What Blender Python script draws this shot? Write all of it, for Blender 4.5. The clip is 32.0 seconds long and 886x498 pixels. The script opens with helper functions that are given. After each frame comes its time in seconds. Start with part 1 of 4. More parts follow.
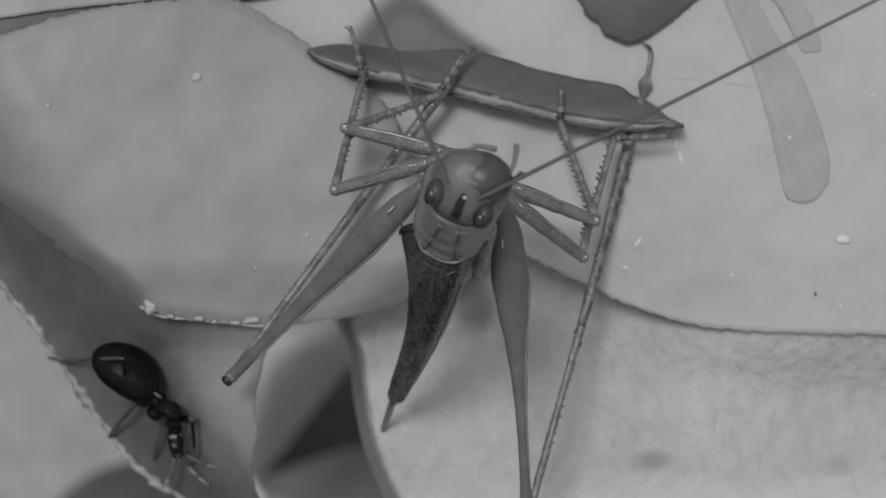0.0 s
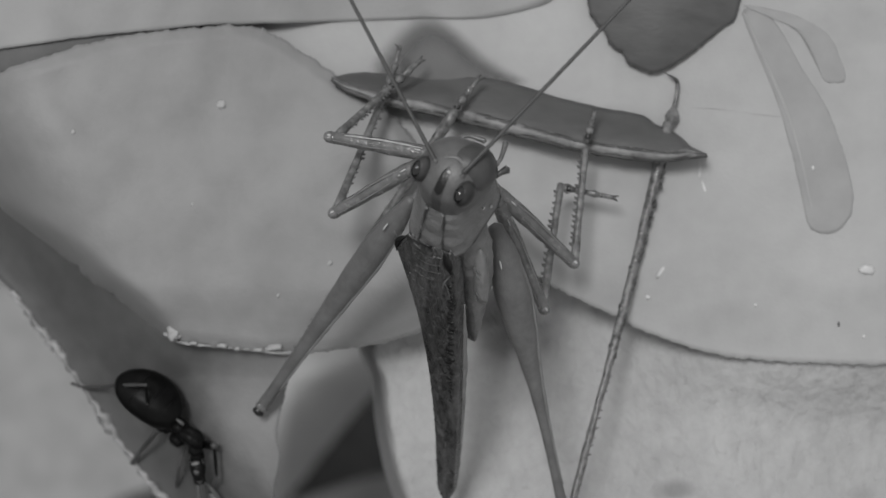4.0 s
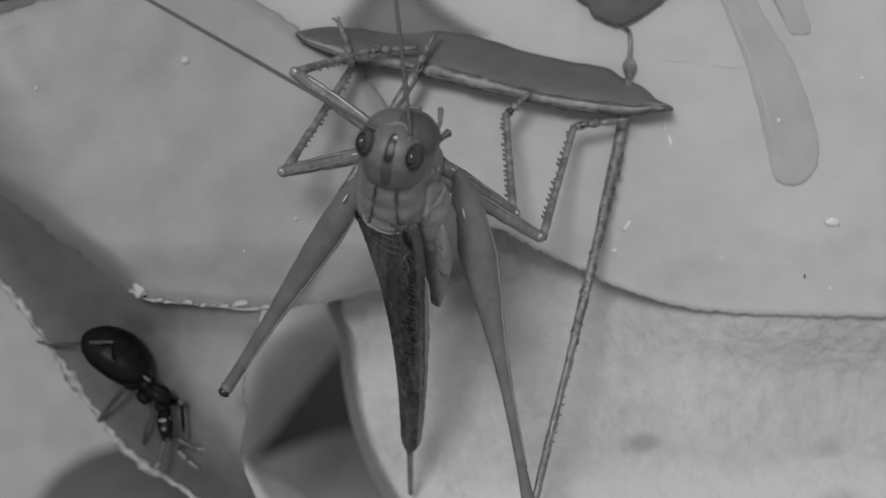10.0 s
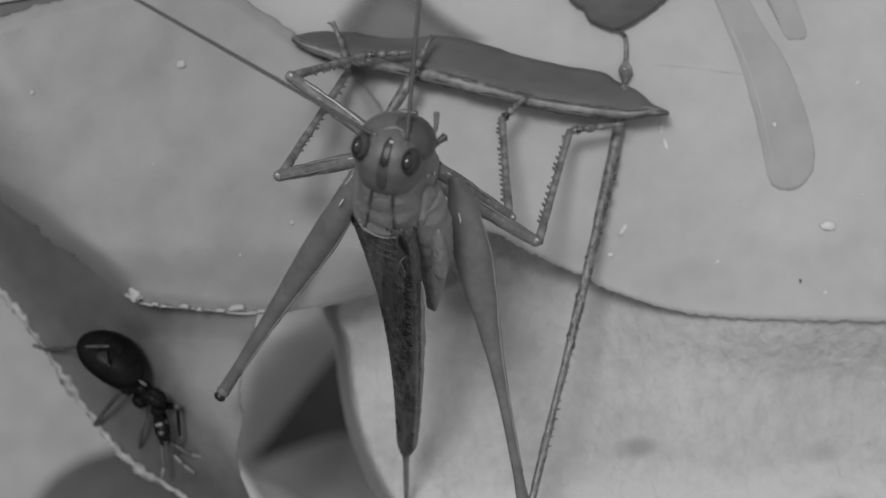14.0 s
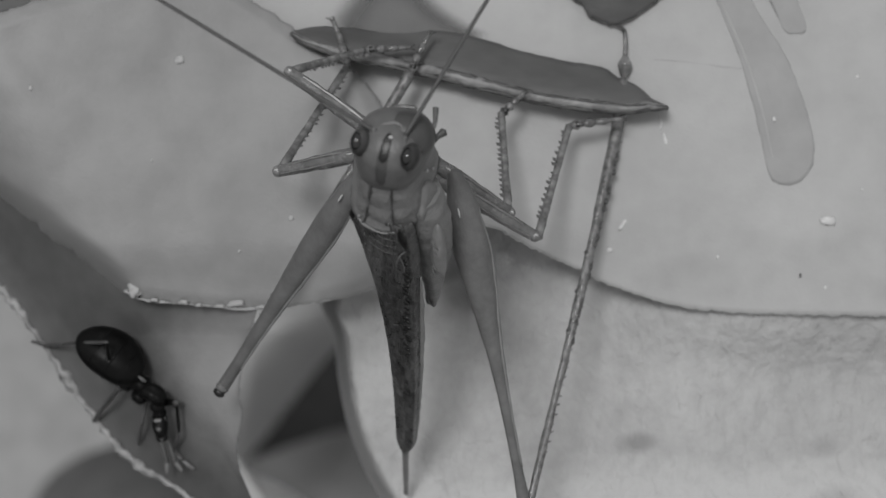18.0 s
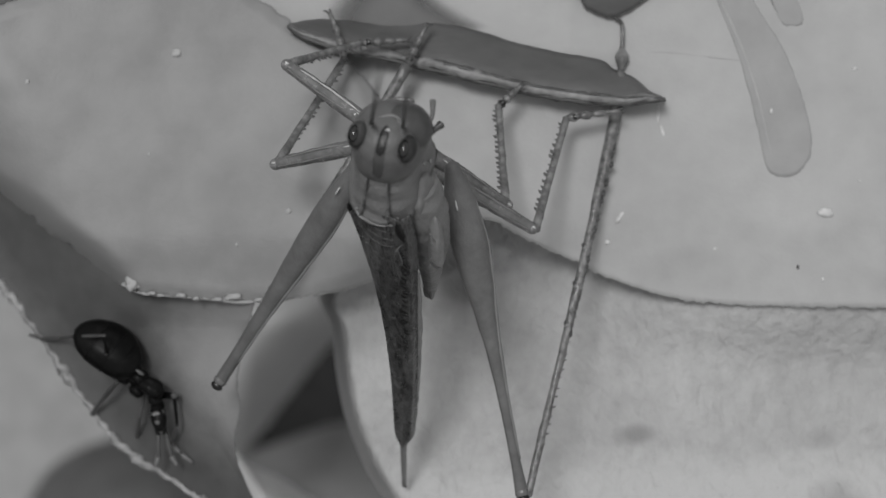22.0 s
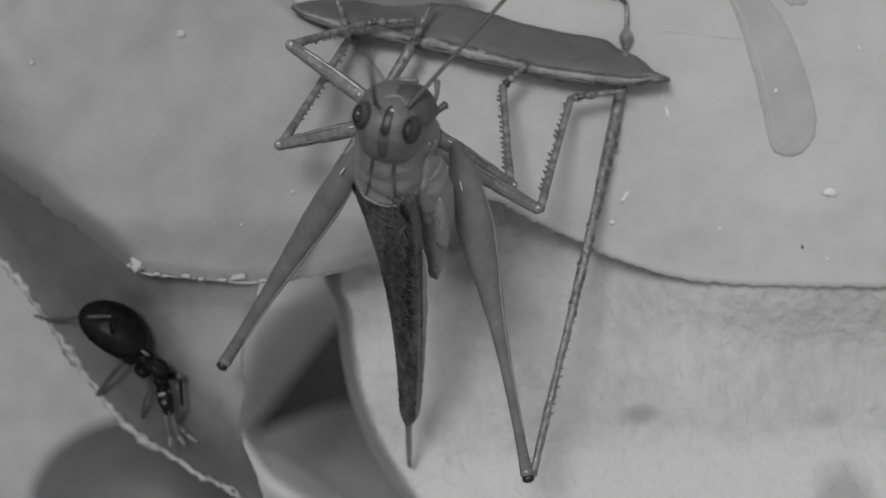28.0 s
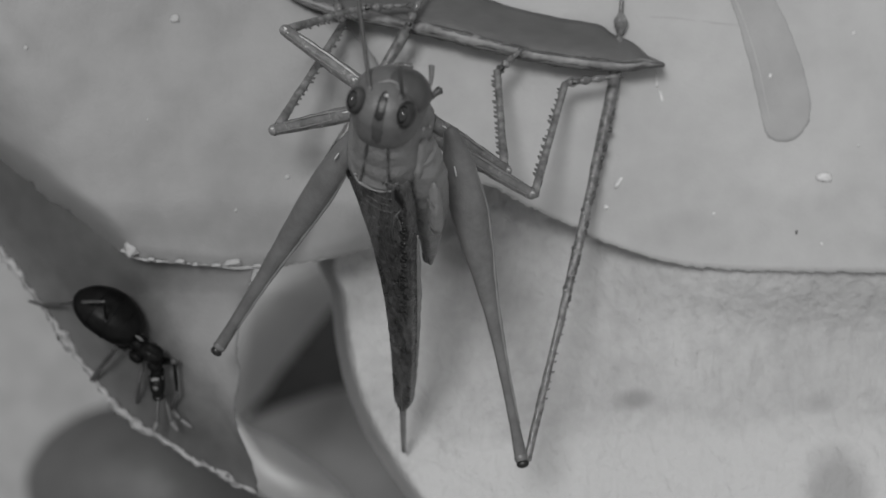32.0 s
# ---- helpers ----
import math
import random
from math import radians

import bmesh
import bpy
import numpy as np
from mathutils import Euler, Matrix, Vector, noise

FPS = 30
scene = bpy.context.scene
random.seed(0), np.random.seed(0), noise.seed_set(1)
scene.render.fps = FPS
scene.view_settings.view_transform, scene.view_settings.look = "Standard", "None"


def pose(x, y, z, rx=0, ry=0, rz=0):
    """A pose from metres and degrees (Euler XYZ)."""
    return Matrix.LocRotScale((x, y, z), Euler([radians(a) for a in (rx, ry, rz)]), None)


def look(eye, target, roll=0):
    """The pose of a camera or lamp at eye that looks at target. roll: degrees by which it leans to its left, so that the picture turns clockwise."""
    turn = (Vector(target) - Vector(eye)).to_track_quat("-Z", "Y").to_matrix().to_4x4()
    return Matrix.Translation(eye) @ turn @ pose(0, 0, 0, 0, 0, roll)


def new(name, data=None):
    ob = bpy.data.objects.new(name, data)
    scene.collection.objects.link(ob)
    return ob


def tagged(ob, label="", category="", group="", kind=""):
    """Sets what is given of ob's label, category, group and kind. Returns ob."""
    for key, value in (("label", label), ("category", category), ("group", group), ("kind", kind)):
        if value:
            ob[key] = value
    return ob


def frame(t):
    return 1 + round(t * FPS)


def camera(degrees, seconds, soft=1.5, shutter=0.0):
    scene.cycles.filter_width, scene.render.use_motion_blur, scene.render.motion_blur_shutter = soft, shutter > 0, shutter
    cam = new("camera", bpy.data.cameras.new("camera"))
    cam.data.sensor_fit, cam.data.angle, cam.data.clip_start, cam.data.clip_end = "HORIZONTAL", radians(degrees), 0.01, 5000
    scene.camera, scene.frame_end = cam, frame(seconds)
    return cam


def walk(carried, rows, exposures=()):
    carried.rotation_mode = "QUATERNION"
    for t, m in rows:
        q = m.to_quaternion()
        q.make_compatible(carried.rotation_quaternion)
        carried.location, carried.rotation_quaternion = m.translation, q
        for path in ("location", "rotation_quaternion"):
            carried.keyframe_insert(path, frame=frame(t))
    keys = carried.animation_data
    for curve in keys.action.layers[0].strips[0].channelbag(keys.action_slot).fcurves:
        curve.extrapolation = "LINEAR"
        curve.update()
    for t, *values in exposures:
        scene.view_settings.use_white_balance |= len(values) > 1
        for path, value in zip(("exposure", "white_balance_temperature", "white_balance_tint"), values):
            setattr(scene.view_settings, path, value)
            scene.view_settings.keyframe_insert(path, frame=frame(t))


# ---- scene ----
# The plan is drawn in sheet units; one unit is about 0.03 mm on the big leaves.
MM = 0.001
UNIT = 48.0 / 1568
FOV = 24.0
EYE = 24.0 / math.tan(radians(FOV / 2))      # height of the lens over the big leaves, mm

cam = camera(FOV, 32.0, soft=1.5)
cam.data.dof.use_dof = True
cam.data.dof.focus_distance = (EYE - 11.0) * MM
cam.data.dof.aperture_fstop = 75.0


def held(dx, dy, closer, roll):
    """The hand-held lens looks down at the leaves; it sways by small turns."""
    return pose(0, 0, EYE * (1 - closer) * MM, math.degrees(math.atan(dy * UNIT / EYE)),
                math.degrees(math.atan(dx * UNIT / EYE)), math.degrees(roll))


SWAY = [
    (0.0, 46.2, 65.8, -0.0003, 0.0033),
    (0.5, 54.9, 77.3, 0.0006, 0.0031),
    (1.0, 64.9, 85.9, 0.0000, 0.0038),
    (1.5, 52.7, 82.3, 0.0007, 0.0020),
    (2.0, 44.2, 81.7, 0.0010, 0.0037),
    (2.5, 49.5, 85.9, 0.0012, 0.0042),
    (3.0, 68.5, 100.9, 0.0015, 0.0040),
    (3.5, 80.2, 110.5, -0.0008, 0.0066),
    (4.0, 86.3, 116.2, -0.0012, 0.0087),
    (4.2, 70.0, 96.0, -0.0008, 0.0060),
    (4.4, 45.0, 58.0, 0.0000, 0.0040),
    (4.5, 10.1, 55.5, 0.0004, 0.0028),
    (6.5, -0.5, 61.2, 0.0018, 0.0014),
    (7.0, -8.4, 50.8, 0.0006, 0.0012),
    (7.5, -15.0, 19.4, 0.0006, -0.0004),
    (8.0, 3.5, 24.8, -0.0009, -0.0004),
    (8.5, 0.8, 6.2, 0.0008, -0.0013),
    (9.0, 0.0, 0.0, 0.0000, 0.0000),
    (9.5, 7.8, 13.8, 0.0009, -0.0011),
    (10.0, 27.4, 35.7, 0.0005, 0.0016),
    (10.5, 27.6, 58.5, 0.0008, 0.0020),
    (11.0, 20.1, 46.5, -0.0000, 0.0013),
    (11.5, 11.2, 35.4, 0.0007, 0.0003),
    (12.0, 30.8, 55.3, 0.0000, 0.0020),
    (12.5, 26.9, 54.5, 0.0008, 0.0009),
    (13.0, 12.9, 29.0, 0.0007, -0.0002),
    (13.5, 16.1, 31.6, 0.0007, 0.0003),
    (14.0, 20.2, 43.3, 0.0002, 0.0019),
    (14.5, 26.7, 30.1, 0.0010, 0.0010),
    (16.5, 28.0, 36.5, -0.0002, 0.0014),
    (17.0, 26.8, 23.4, 0.0001, 0.0006),
    (17.5, 24.8, 37.3, 0.0001, 0.0003),
    (18.0, 19.1, 35.1, 0.0016, 0.0004),
    (18.5, 19.4, 26.3, 0.0001, 0.0012),
    (19.0, 20.0, 19.5, 0.0000, 0.0000),
    (19.5, 27.7, 10.0, -0.0004, -0.0020),
    (20.0, 12.4, -10.9, 0.0005, -0.0061),
    (20.5, 20.6, -13.5, 0.0017, -0.0024),
    (21.0, 34.1, 27.7, 0.0005, 0.0000),
    (21.5, 29.2, 26.2, 0.0014, -0.0016),
    (22.0, 14.8, 21.9, 0.0017, -0.0021),
    (22.5, 13.0, 34.0, 0.0012, -0.0005),
    (23.0, 20.0, 33.4, -0.0001, -0.0009),
    (23.5, 18.5, -9.5, -0.0006, -0.0027),
    (24.0, 20.3, 13.7, -0.0003, -0.0027),
    (24.5, 15.4, 15.7, 0.0012, 0.0002),
    (25.0, 17.0, 16.6, 0.0012, 0.0005),
    (25.5, 21.1, 10.2, 0.0006, -0.0005),
    (27.5, 13.0, -5.2, 0.0010, -0.0037),
    (28.0, 23.0, -13.2, 0.0010, -0.0037),
    (28.5, 29.0, -17.2, 0.0010, -0.0037),
    (29.0, 23.0, -4.2, 0.0010, -0.0037),
    (29.5, 12.0, -40.2, 0.0010, -0.0037),
    (30.0, 20.0, -11.2, 0.0010, -0.0037),
    (30.5, 4.0, -53.2, 0.0010, -0.0037),
    (31.0, 24.0, -42.2, 0.0010, -0.0037),
    (31.5, 12.0, -53.2, 0.0010, -0.0037),
    (32.0, 13.0, -39.2, 0.0010, -0.0037),
]
walk(cam, [(t, held(dx, dy, z, r)) for t, dx, dy, z, r in SWAY], exposures=[(0.0, 0.0), (32.0, 0.0)])

# ---- light: soft neutral overcast from above, a little from the upper left ----
world = bpy.data.worlds.new("overcast")
scene.world = world
world.use_nodes = True
world.node_tree.nodes["Background"].inputs["Color"].default_value = (1, 1, 1, 1)
world.node_tree.nodes["Background"].inputs["Strength"].default_value = 0.47

sun_data = bpy.data.lights.new("sun", "SUN")
sun_data.energy = 1.9
sun_data.angle = radians(14)
sun = new("sun", sun_data)
sun.matrix_world = look((-0.017, 0.026, 0.11), (0, 0, 0))


# ---- materials ----
def material(name, dark, light, rough=0.5, grain=1.5, blotch=0.25, bump=0.25, fine=6.0, spec=0.4, veins=0.0, vein_scale=0.6,
             sheen=0.0, stretch=(1, 1, 1), deep=0.08):
    """Grey surface with blotches, grain, optional net of veins and fine relief. Scales are in cycles per mm."""
    m = bpy.data.materials.new(name)
    m.use_nodes = True
    nt = m.node_tree
    n, ln = nt.nodes, nt.links
    bsdf = n["Principled BSDF"]
    co = n.new("ShaderNodeTexCoord")
    mp = n.new("ShaderNodeMapping")
    mp.inputs["Scale"].default_value = [1000 * s for s in stretch]
    ln.new(co.outputs["Object"], mp.inputs["Vector"])

    def noise_node(scale, detail):
        t = n.new("ShaderNodeTexNoise")
        t.inputs["Scale"].default_value = scale
        t.inputs["Detail"].default_value = detail
        ln.new(mp.outputs["Vector"], t.inputs["Vector"])
        return t

    a, b, c = noise_node(blotch, 3), noise_node(grain, 4), noise_node(fine, 5)
    mix = n.new("ShaderNodeMath")
    mix.operation = "MULTIPLY_ADD"
    ln.new(a.outputs["Fac"], mix.inputs[0])
    mix.inputs[1].default_value = 0.6
    half = n.new("ShaderNodeMath")
    half.operation = "MULTIPLY"
    ln.new(b.outputs["Fac"], half.inputs[0])
    half.inputs[1].default_value = 0.4
    ln.new(half.outputs[0], mix.inputs[2])
    fac = mix.outputs[0]
    height = c.outputs["Fac"]
    if veins:
        v = n.new("ShaderNodeTexVoronoi")
        v.feature = "DISTANCE_TO_EDGE"
        v.inputs["Scale"].default_value = vein_scale
        warp = n.new("ShaderNodeMixRGB")
        warp.inputs["Fac"].default_value = 0.25
        ln.new(mp.outputs["Vector"], warp.inputs["Color1"])
        ln.new(b.outputs["Color"], warp.inputs["Color2"])
        ln.new(warp.outputs["Color"], v.inputs["Vector"])
        r = n.new("ShaderNodeMapRange")
        r.inputs["From Max"].default_value = 0.09
        ln.new(v.outputs["Distance"], r.inputs["Value"])
        add = n.new("ShaderNodeMath")
        add.operation = "MULTIPLY_ADD"
        ln.new(r.outputs["Result"], add.inputs[0])
        add.inputs[1].default_value = veins
        ln.new(fac, add.inputs[2])
        fac = add.outputs[0]
        rel = n.new("ShaderNodeMath")
        rel.operation = "MULTIPLY_ADD"
        ln.new(r.outputs["Result"], rel.inputs[0])
        rel.inputs[1].default_value = abs(veins) * 1.5
        ln.new(c.outputs["Fac"], rel.inputs[2])
        height = rel.outputs[0]
    ramp = n.new("ShaderNodeValToRGB")
    ramp.color_ramp.elements[0].position = 0.32
    ramp.color_ramp.elements[0].color = (dark, dark, dark, 1)
    ramp.color_ramp.elements[1].position = 0.68
    ramp.color_ramp.elements[1].color = (light, light, light, 1)
    ln.new(fac, ramp.inputs["Fac"])
    ln.new(ramp.outputs["Color"], bsdf.inputs["Base Color"])
    bp = n.new("ShaderNodeBump")
    bp.inputs["Strength"].default_value = bump
    bp.inputs["Distance"].default_value = deep * MM
    ln.new(height, bp.inputs["Height"])
    ln.new(bp.outputs["Normal"], bsdf.inputs["Normal"])
    rr = n.new("ShaderNodeMapRange")
    rr.inputs["To Min"].default_value = max(0.05, rough - 0.12)
    rr.inputs["To Max"].default_value = min(1.0, rough + 0.12)
    ln.new(b.outputs["Fac"], rr.inputs["Value"])
    ln.new(rr.outputs["Result"], bsdf.inputs["Roughness"])
    bsdf.inputs["Specular IOR Level"].default_value = spec
    bsdf.inputs["Sheen Weight"].default_value = sheen
    return m


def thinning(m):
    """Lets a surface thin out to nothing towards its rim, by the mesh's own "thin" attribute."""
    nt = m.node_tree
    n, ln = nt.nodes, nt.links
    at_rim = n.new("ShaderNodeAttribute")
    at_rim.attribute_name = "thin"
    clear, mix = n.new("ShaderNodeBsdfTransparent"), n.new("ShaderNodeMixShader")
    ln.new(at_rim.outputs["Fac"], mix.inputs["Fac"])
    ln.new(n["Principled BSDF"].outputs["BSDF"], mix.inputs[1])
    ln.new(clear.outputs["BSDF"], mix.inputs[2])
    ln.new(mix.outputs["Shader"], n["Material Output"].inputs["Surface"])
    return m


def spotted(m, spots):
    """Mixes soft-edged patches, stains as well as painted light and shade, into a leaf's colour: sheet place, half
    width and half height, grey value, strength and plain share of the radius.
    """
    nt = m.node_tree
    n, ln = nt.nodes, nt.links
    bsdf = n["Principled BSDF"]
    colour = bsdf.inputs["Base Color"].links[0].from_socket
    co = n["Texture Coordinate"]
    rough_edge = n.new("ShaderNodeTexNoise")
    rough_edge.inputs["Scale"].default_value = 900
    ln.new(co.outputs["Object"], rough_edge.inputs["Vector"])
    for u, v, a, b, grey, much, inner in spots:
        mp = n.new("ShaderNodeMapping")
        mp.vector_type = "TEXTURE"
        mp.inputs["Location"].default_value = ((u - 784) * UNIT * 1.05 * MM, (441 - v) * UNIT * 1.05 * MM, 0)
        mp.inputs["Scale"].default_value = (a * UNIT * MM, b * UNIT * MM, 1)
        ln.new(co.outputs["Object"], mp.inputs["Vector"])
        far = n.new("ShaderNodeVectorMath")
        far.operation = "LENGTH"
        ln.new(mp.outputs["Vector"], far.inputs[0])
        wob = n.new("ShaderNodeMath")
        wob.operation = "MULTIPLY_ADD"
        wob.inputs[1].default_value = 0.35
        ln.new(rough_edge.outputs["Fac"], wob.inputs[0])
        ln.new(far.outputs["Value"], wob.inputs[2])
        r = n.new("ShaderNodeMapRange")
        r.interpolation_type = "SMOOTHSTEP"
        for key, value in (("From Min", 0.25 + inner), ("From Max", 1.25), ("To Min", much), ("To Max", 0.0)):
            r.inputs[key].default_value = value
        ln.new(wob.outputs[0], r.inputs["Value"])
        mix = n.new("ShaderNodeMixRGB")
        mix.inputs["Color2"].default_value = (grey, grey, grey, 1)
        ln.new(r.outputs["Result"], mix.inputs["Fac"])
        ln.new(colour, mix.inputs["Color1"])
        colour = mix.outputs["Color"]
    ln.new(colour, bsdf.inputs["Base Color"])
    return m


LEAF = material("leaf_pale", 0.206, 0.264, rough=0.55, grain=0.8, blotch=0.09, bump=0.25, fine=5, spec=0.3)
LEAF_TOP = material("leaf_pale_upper", 0.225, 0.29, rough=0.55, grain=0.7, blotch=0.08, bump=0.2, fine=5, spec=0.3)
LEAF_R = material("leaf_pale_smooth", 0.295, 0.372, rough=0.55, grain=0.7, blotch=0.08, bump=0.2, fine=5, spec=0.3)
# Second and last spots paint shade under the insect and leaf notch.
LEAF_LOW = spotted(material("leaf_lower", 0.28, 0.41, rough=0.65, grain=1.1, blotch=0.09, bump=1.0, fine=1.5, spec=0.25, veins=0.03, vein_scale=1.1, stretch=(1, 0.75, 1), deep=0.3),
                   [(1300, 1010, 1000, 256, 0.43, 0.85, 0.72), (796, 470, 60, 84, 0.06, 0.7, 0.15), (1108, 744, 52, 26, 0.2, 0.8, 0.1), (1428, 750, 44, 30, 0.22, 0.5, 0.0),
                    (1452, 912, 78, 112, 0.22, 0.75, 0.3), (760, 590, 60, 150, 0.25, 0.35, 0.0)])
LEAF_VEIN = material("leaf_vein", 0.33, 0.43, rough=0.65, grain=1.6, blotch=0.3, spec=0.2)
PETAL = material("petal", 0.25, 0.315, rough=0.6, grain=0.9, blotch=0.1, bump=0.2, fine=5, spec=0.25)
GAP_SHADE = material("gap_shade", 0.085, 0.125, rough=0.6, grain=0.8, blotch=0.1, bump=0.3, fine=4, spec=0.25)
# The pale patch puts the brighter inner side's light into the colour.
LEAF_ANT = spotted(material("leaf_painted_light", 0.062, 0.098, rough=0.6, grain=0.8, blotch=0.1, bump=0.3, fine=4, spec=0.25), [(410, 610, 190, 220, 0.2, 1.0, 0.0)])
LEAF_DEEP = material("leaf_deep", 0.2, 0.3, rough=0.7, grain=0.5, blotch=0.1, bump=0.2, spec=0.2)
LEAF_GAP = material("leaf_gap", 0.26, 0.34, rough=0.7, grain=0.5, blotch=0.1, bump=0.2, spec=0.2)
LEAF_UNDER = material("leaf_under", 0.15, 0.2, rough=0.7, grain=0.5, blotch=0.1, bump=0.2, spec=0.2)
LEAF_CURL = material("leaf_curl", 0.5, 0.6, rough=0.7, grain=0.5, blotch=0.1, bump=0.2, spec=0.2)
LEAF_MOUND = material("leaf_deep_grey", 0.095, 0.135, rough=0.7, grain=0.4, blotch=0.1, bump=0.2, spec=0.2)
SOIL = material("soil", 0.01, 0.03, rough=0.95, grain=0.6, blotch=0.15, bump=0.8, spec=0.1)
POD = material("dry_leaf_dark", 0.07, 0.105, rough=0.55, grain=1.4, blotch=0.3, bump=0.3, fine=5, spec=0.3, stretch=(0.5, 1.2, 1))
SOFT_DARK = thinning(material("dark_soft_patch", 0.115, 0.145, rough=0.7, grain=0.7, blotch=0.2, bump=0.2, spec=0.2))
SEAM = material("leaf_seam", 0.04, 0.08, rough=0.5, grain=2, blotch=0.6)
RIM = material("leaf_rim", 0.065, 0.22, rough=0.45, grain=2.2, blotch=0.9, bump=0.4, fine=6, spec=0.5)
MARGIN = material("leaf_margin", 0.13, 0.36, rough=0.5, grain=2.2, blotch=0.8, bump=0.5, fine=6, spec=0.4)
SPECK = material("pale_speck", 0.36, 0.56, rough=0.4, grain=2, blotch=1, spec=0.4)
# Pale colour that stands in for small highlights on the cricket.
GLINT = material("shiny_bump", 0.3, 0.6, rough=0.15, grain=2, blotch=1, spec=0.7)
DOT = material("dark_dot", 0.03, 0.06, rough=0.6)
KATY = material("cuticle", 0.088, 0.148, rough=0.44, grain=2.4, blotch=0.5, bump=0.35, fine=8, spec=0.42)
HEAD = material("head_cuticle", 0.078, 0.124, rough=0.42, grain=2.4, blotch=0.5, bump=0.25, fine=8, spec=0.4)
FACE = material("face_shaded", 0.046, 0.074, rough=0.4, grain=2.4, blotch=0.5, bump=0.2, fine=8, spec=0.4)
KATY_SIDE = material("cuticle_pale", 0.115, 0.2, rough=0.4, grain=1.8, blotch=0.5, bump=0.6, fine=6, spec=0.5)
FLANK = material("flank_cuticle", 0.13, 0.215, rough=0.4, grain=1.8, blotch=0.6, bump=0.7, fine=4, spec=0.45)
LEG = material("leg_cuticle", 0.07, 0.16, rough=0.24, grain=2.6, blotch=0.6, bump=0.8, fine=6, spec=0.8)
SHIN = material("shin_cuticle", 0.038, 0.2, rough=0.22, grain=3.0, blotch=1.9, bump=0.7, fine=7, spec=0.6)
SPINE = material("spine", 0.065, 0.115, rough=0.5)
WING = material("wing_dark", 0.024, 0.125, rough=0.3, grain=2.4, blotch=0.7, bump=1.0, fine=3.2, spec=0.5, veins=-0.07, vein_scale=3.2,
                stretch=(1, 0.4, 1), deep=0.2)
WING_EDGE = material("wing_edge", 0.13, 0.22, rough=0.4, grain=1.5, blotch=0.5, bump=0.4)
CELL = material("wing_cell", 0.004, 0.012, rough=0.35, grain=2, blotch=0.6)
STRIPE = material("stripe_dark", 0.04, 0.075, rough=0.4)
EYE_MAT = material("eye", 0.003, 0.012, rough=0.12, grain=0.9, blotch=0.5, bump=0.0, spec=0.8)
EYE_RIM = material("eye_outer", 0.02, 0.06, rough=0.32, grain=1.2, blotch=0.7, bump=0.02, spec=0.3)
WIRE = material("antenna", 0.05, 0.085, rough=0.5, grain=2, blotch=0.4)
ANT = material("ant_black", 0.002, 0.007, rough=0.4, grain=2, blotch=0.5, bump=0.2, fine=9, spec=0.12)
ANT_LEG = material("ant_leg", 0.035, 0.085, rough=0.4, grain=2, blotch=0.5)
ANT_PALE = material("ant_leg_pale", 0.09, 0.22, rough=0.4, grain=2, blotch=0.8)


# ---- shape helpers, all in mm ----
def at(u, v, h=0.0):
    """A place on the sheet (u to the right, v down) at h mm over the big leaves."""
    k = (EYE - h) / EYE
    return Vector(((u - 784) * UNIT * k, (441 - v) * UNIT * k, h))


def mesh_of(name, verts, faces, mat, smooth=True):
    me = bpy.data.meshes.new(name)
    me.from_pydata([tuple(Vector(v) * MM) for v in verts], [], faces)
    me.materials.append(mat)
    if smooth:
        me.polygons.foreach_set("use_smooth", [True] * len(me.polygons))
    me.update()
    return me


def part(name, shape, mat, parent=None, label="", smooth=True):
    ob = new(name, mesh_of(name, shape[0], shape[1], mat, smooth))
    if parent:
        ob.parent = parent
    return tagged(ob, label) if label else ob


def joined(*shapes):
    verts, faces = [], []
    for v, f in shapes:
        k = len(verts)
        verts += list(v)
        faces += [tuple(i + k for i in q) for q in f]
    return verts, faces


def curve(points, n, closed=False):
    """Catmull-Rom through the points, n places."""
    pts = [Vector(p) for p in points]
    out, m = [], len(pts)
    spans = m if closed else m - 1
    for i in range(n):
        s = i / (n if closed else n - 1) * spans
        k = min(int(s), spans - 1)
        t = s - k
        if closed:
            p0, p1, p2, p3 = (pts[(k + j) % m] for j in (-1, 0, 1, 2))
        else:
            p0, p1, p2, p3 = (pts[min(max(k + j, 0), m - 1)] for j in (-1, 0, 1, 2))
        out.append(0.5 * (2 * p1 + (p2 - p0) * t + (2 * p0 - 5 * p1 + 4 * p2 - p3) * t * t + (3 * p1 - p0 - 3 * p2 + p3) * t ** 3))
    return out


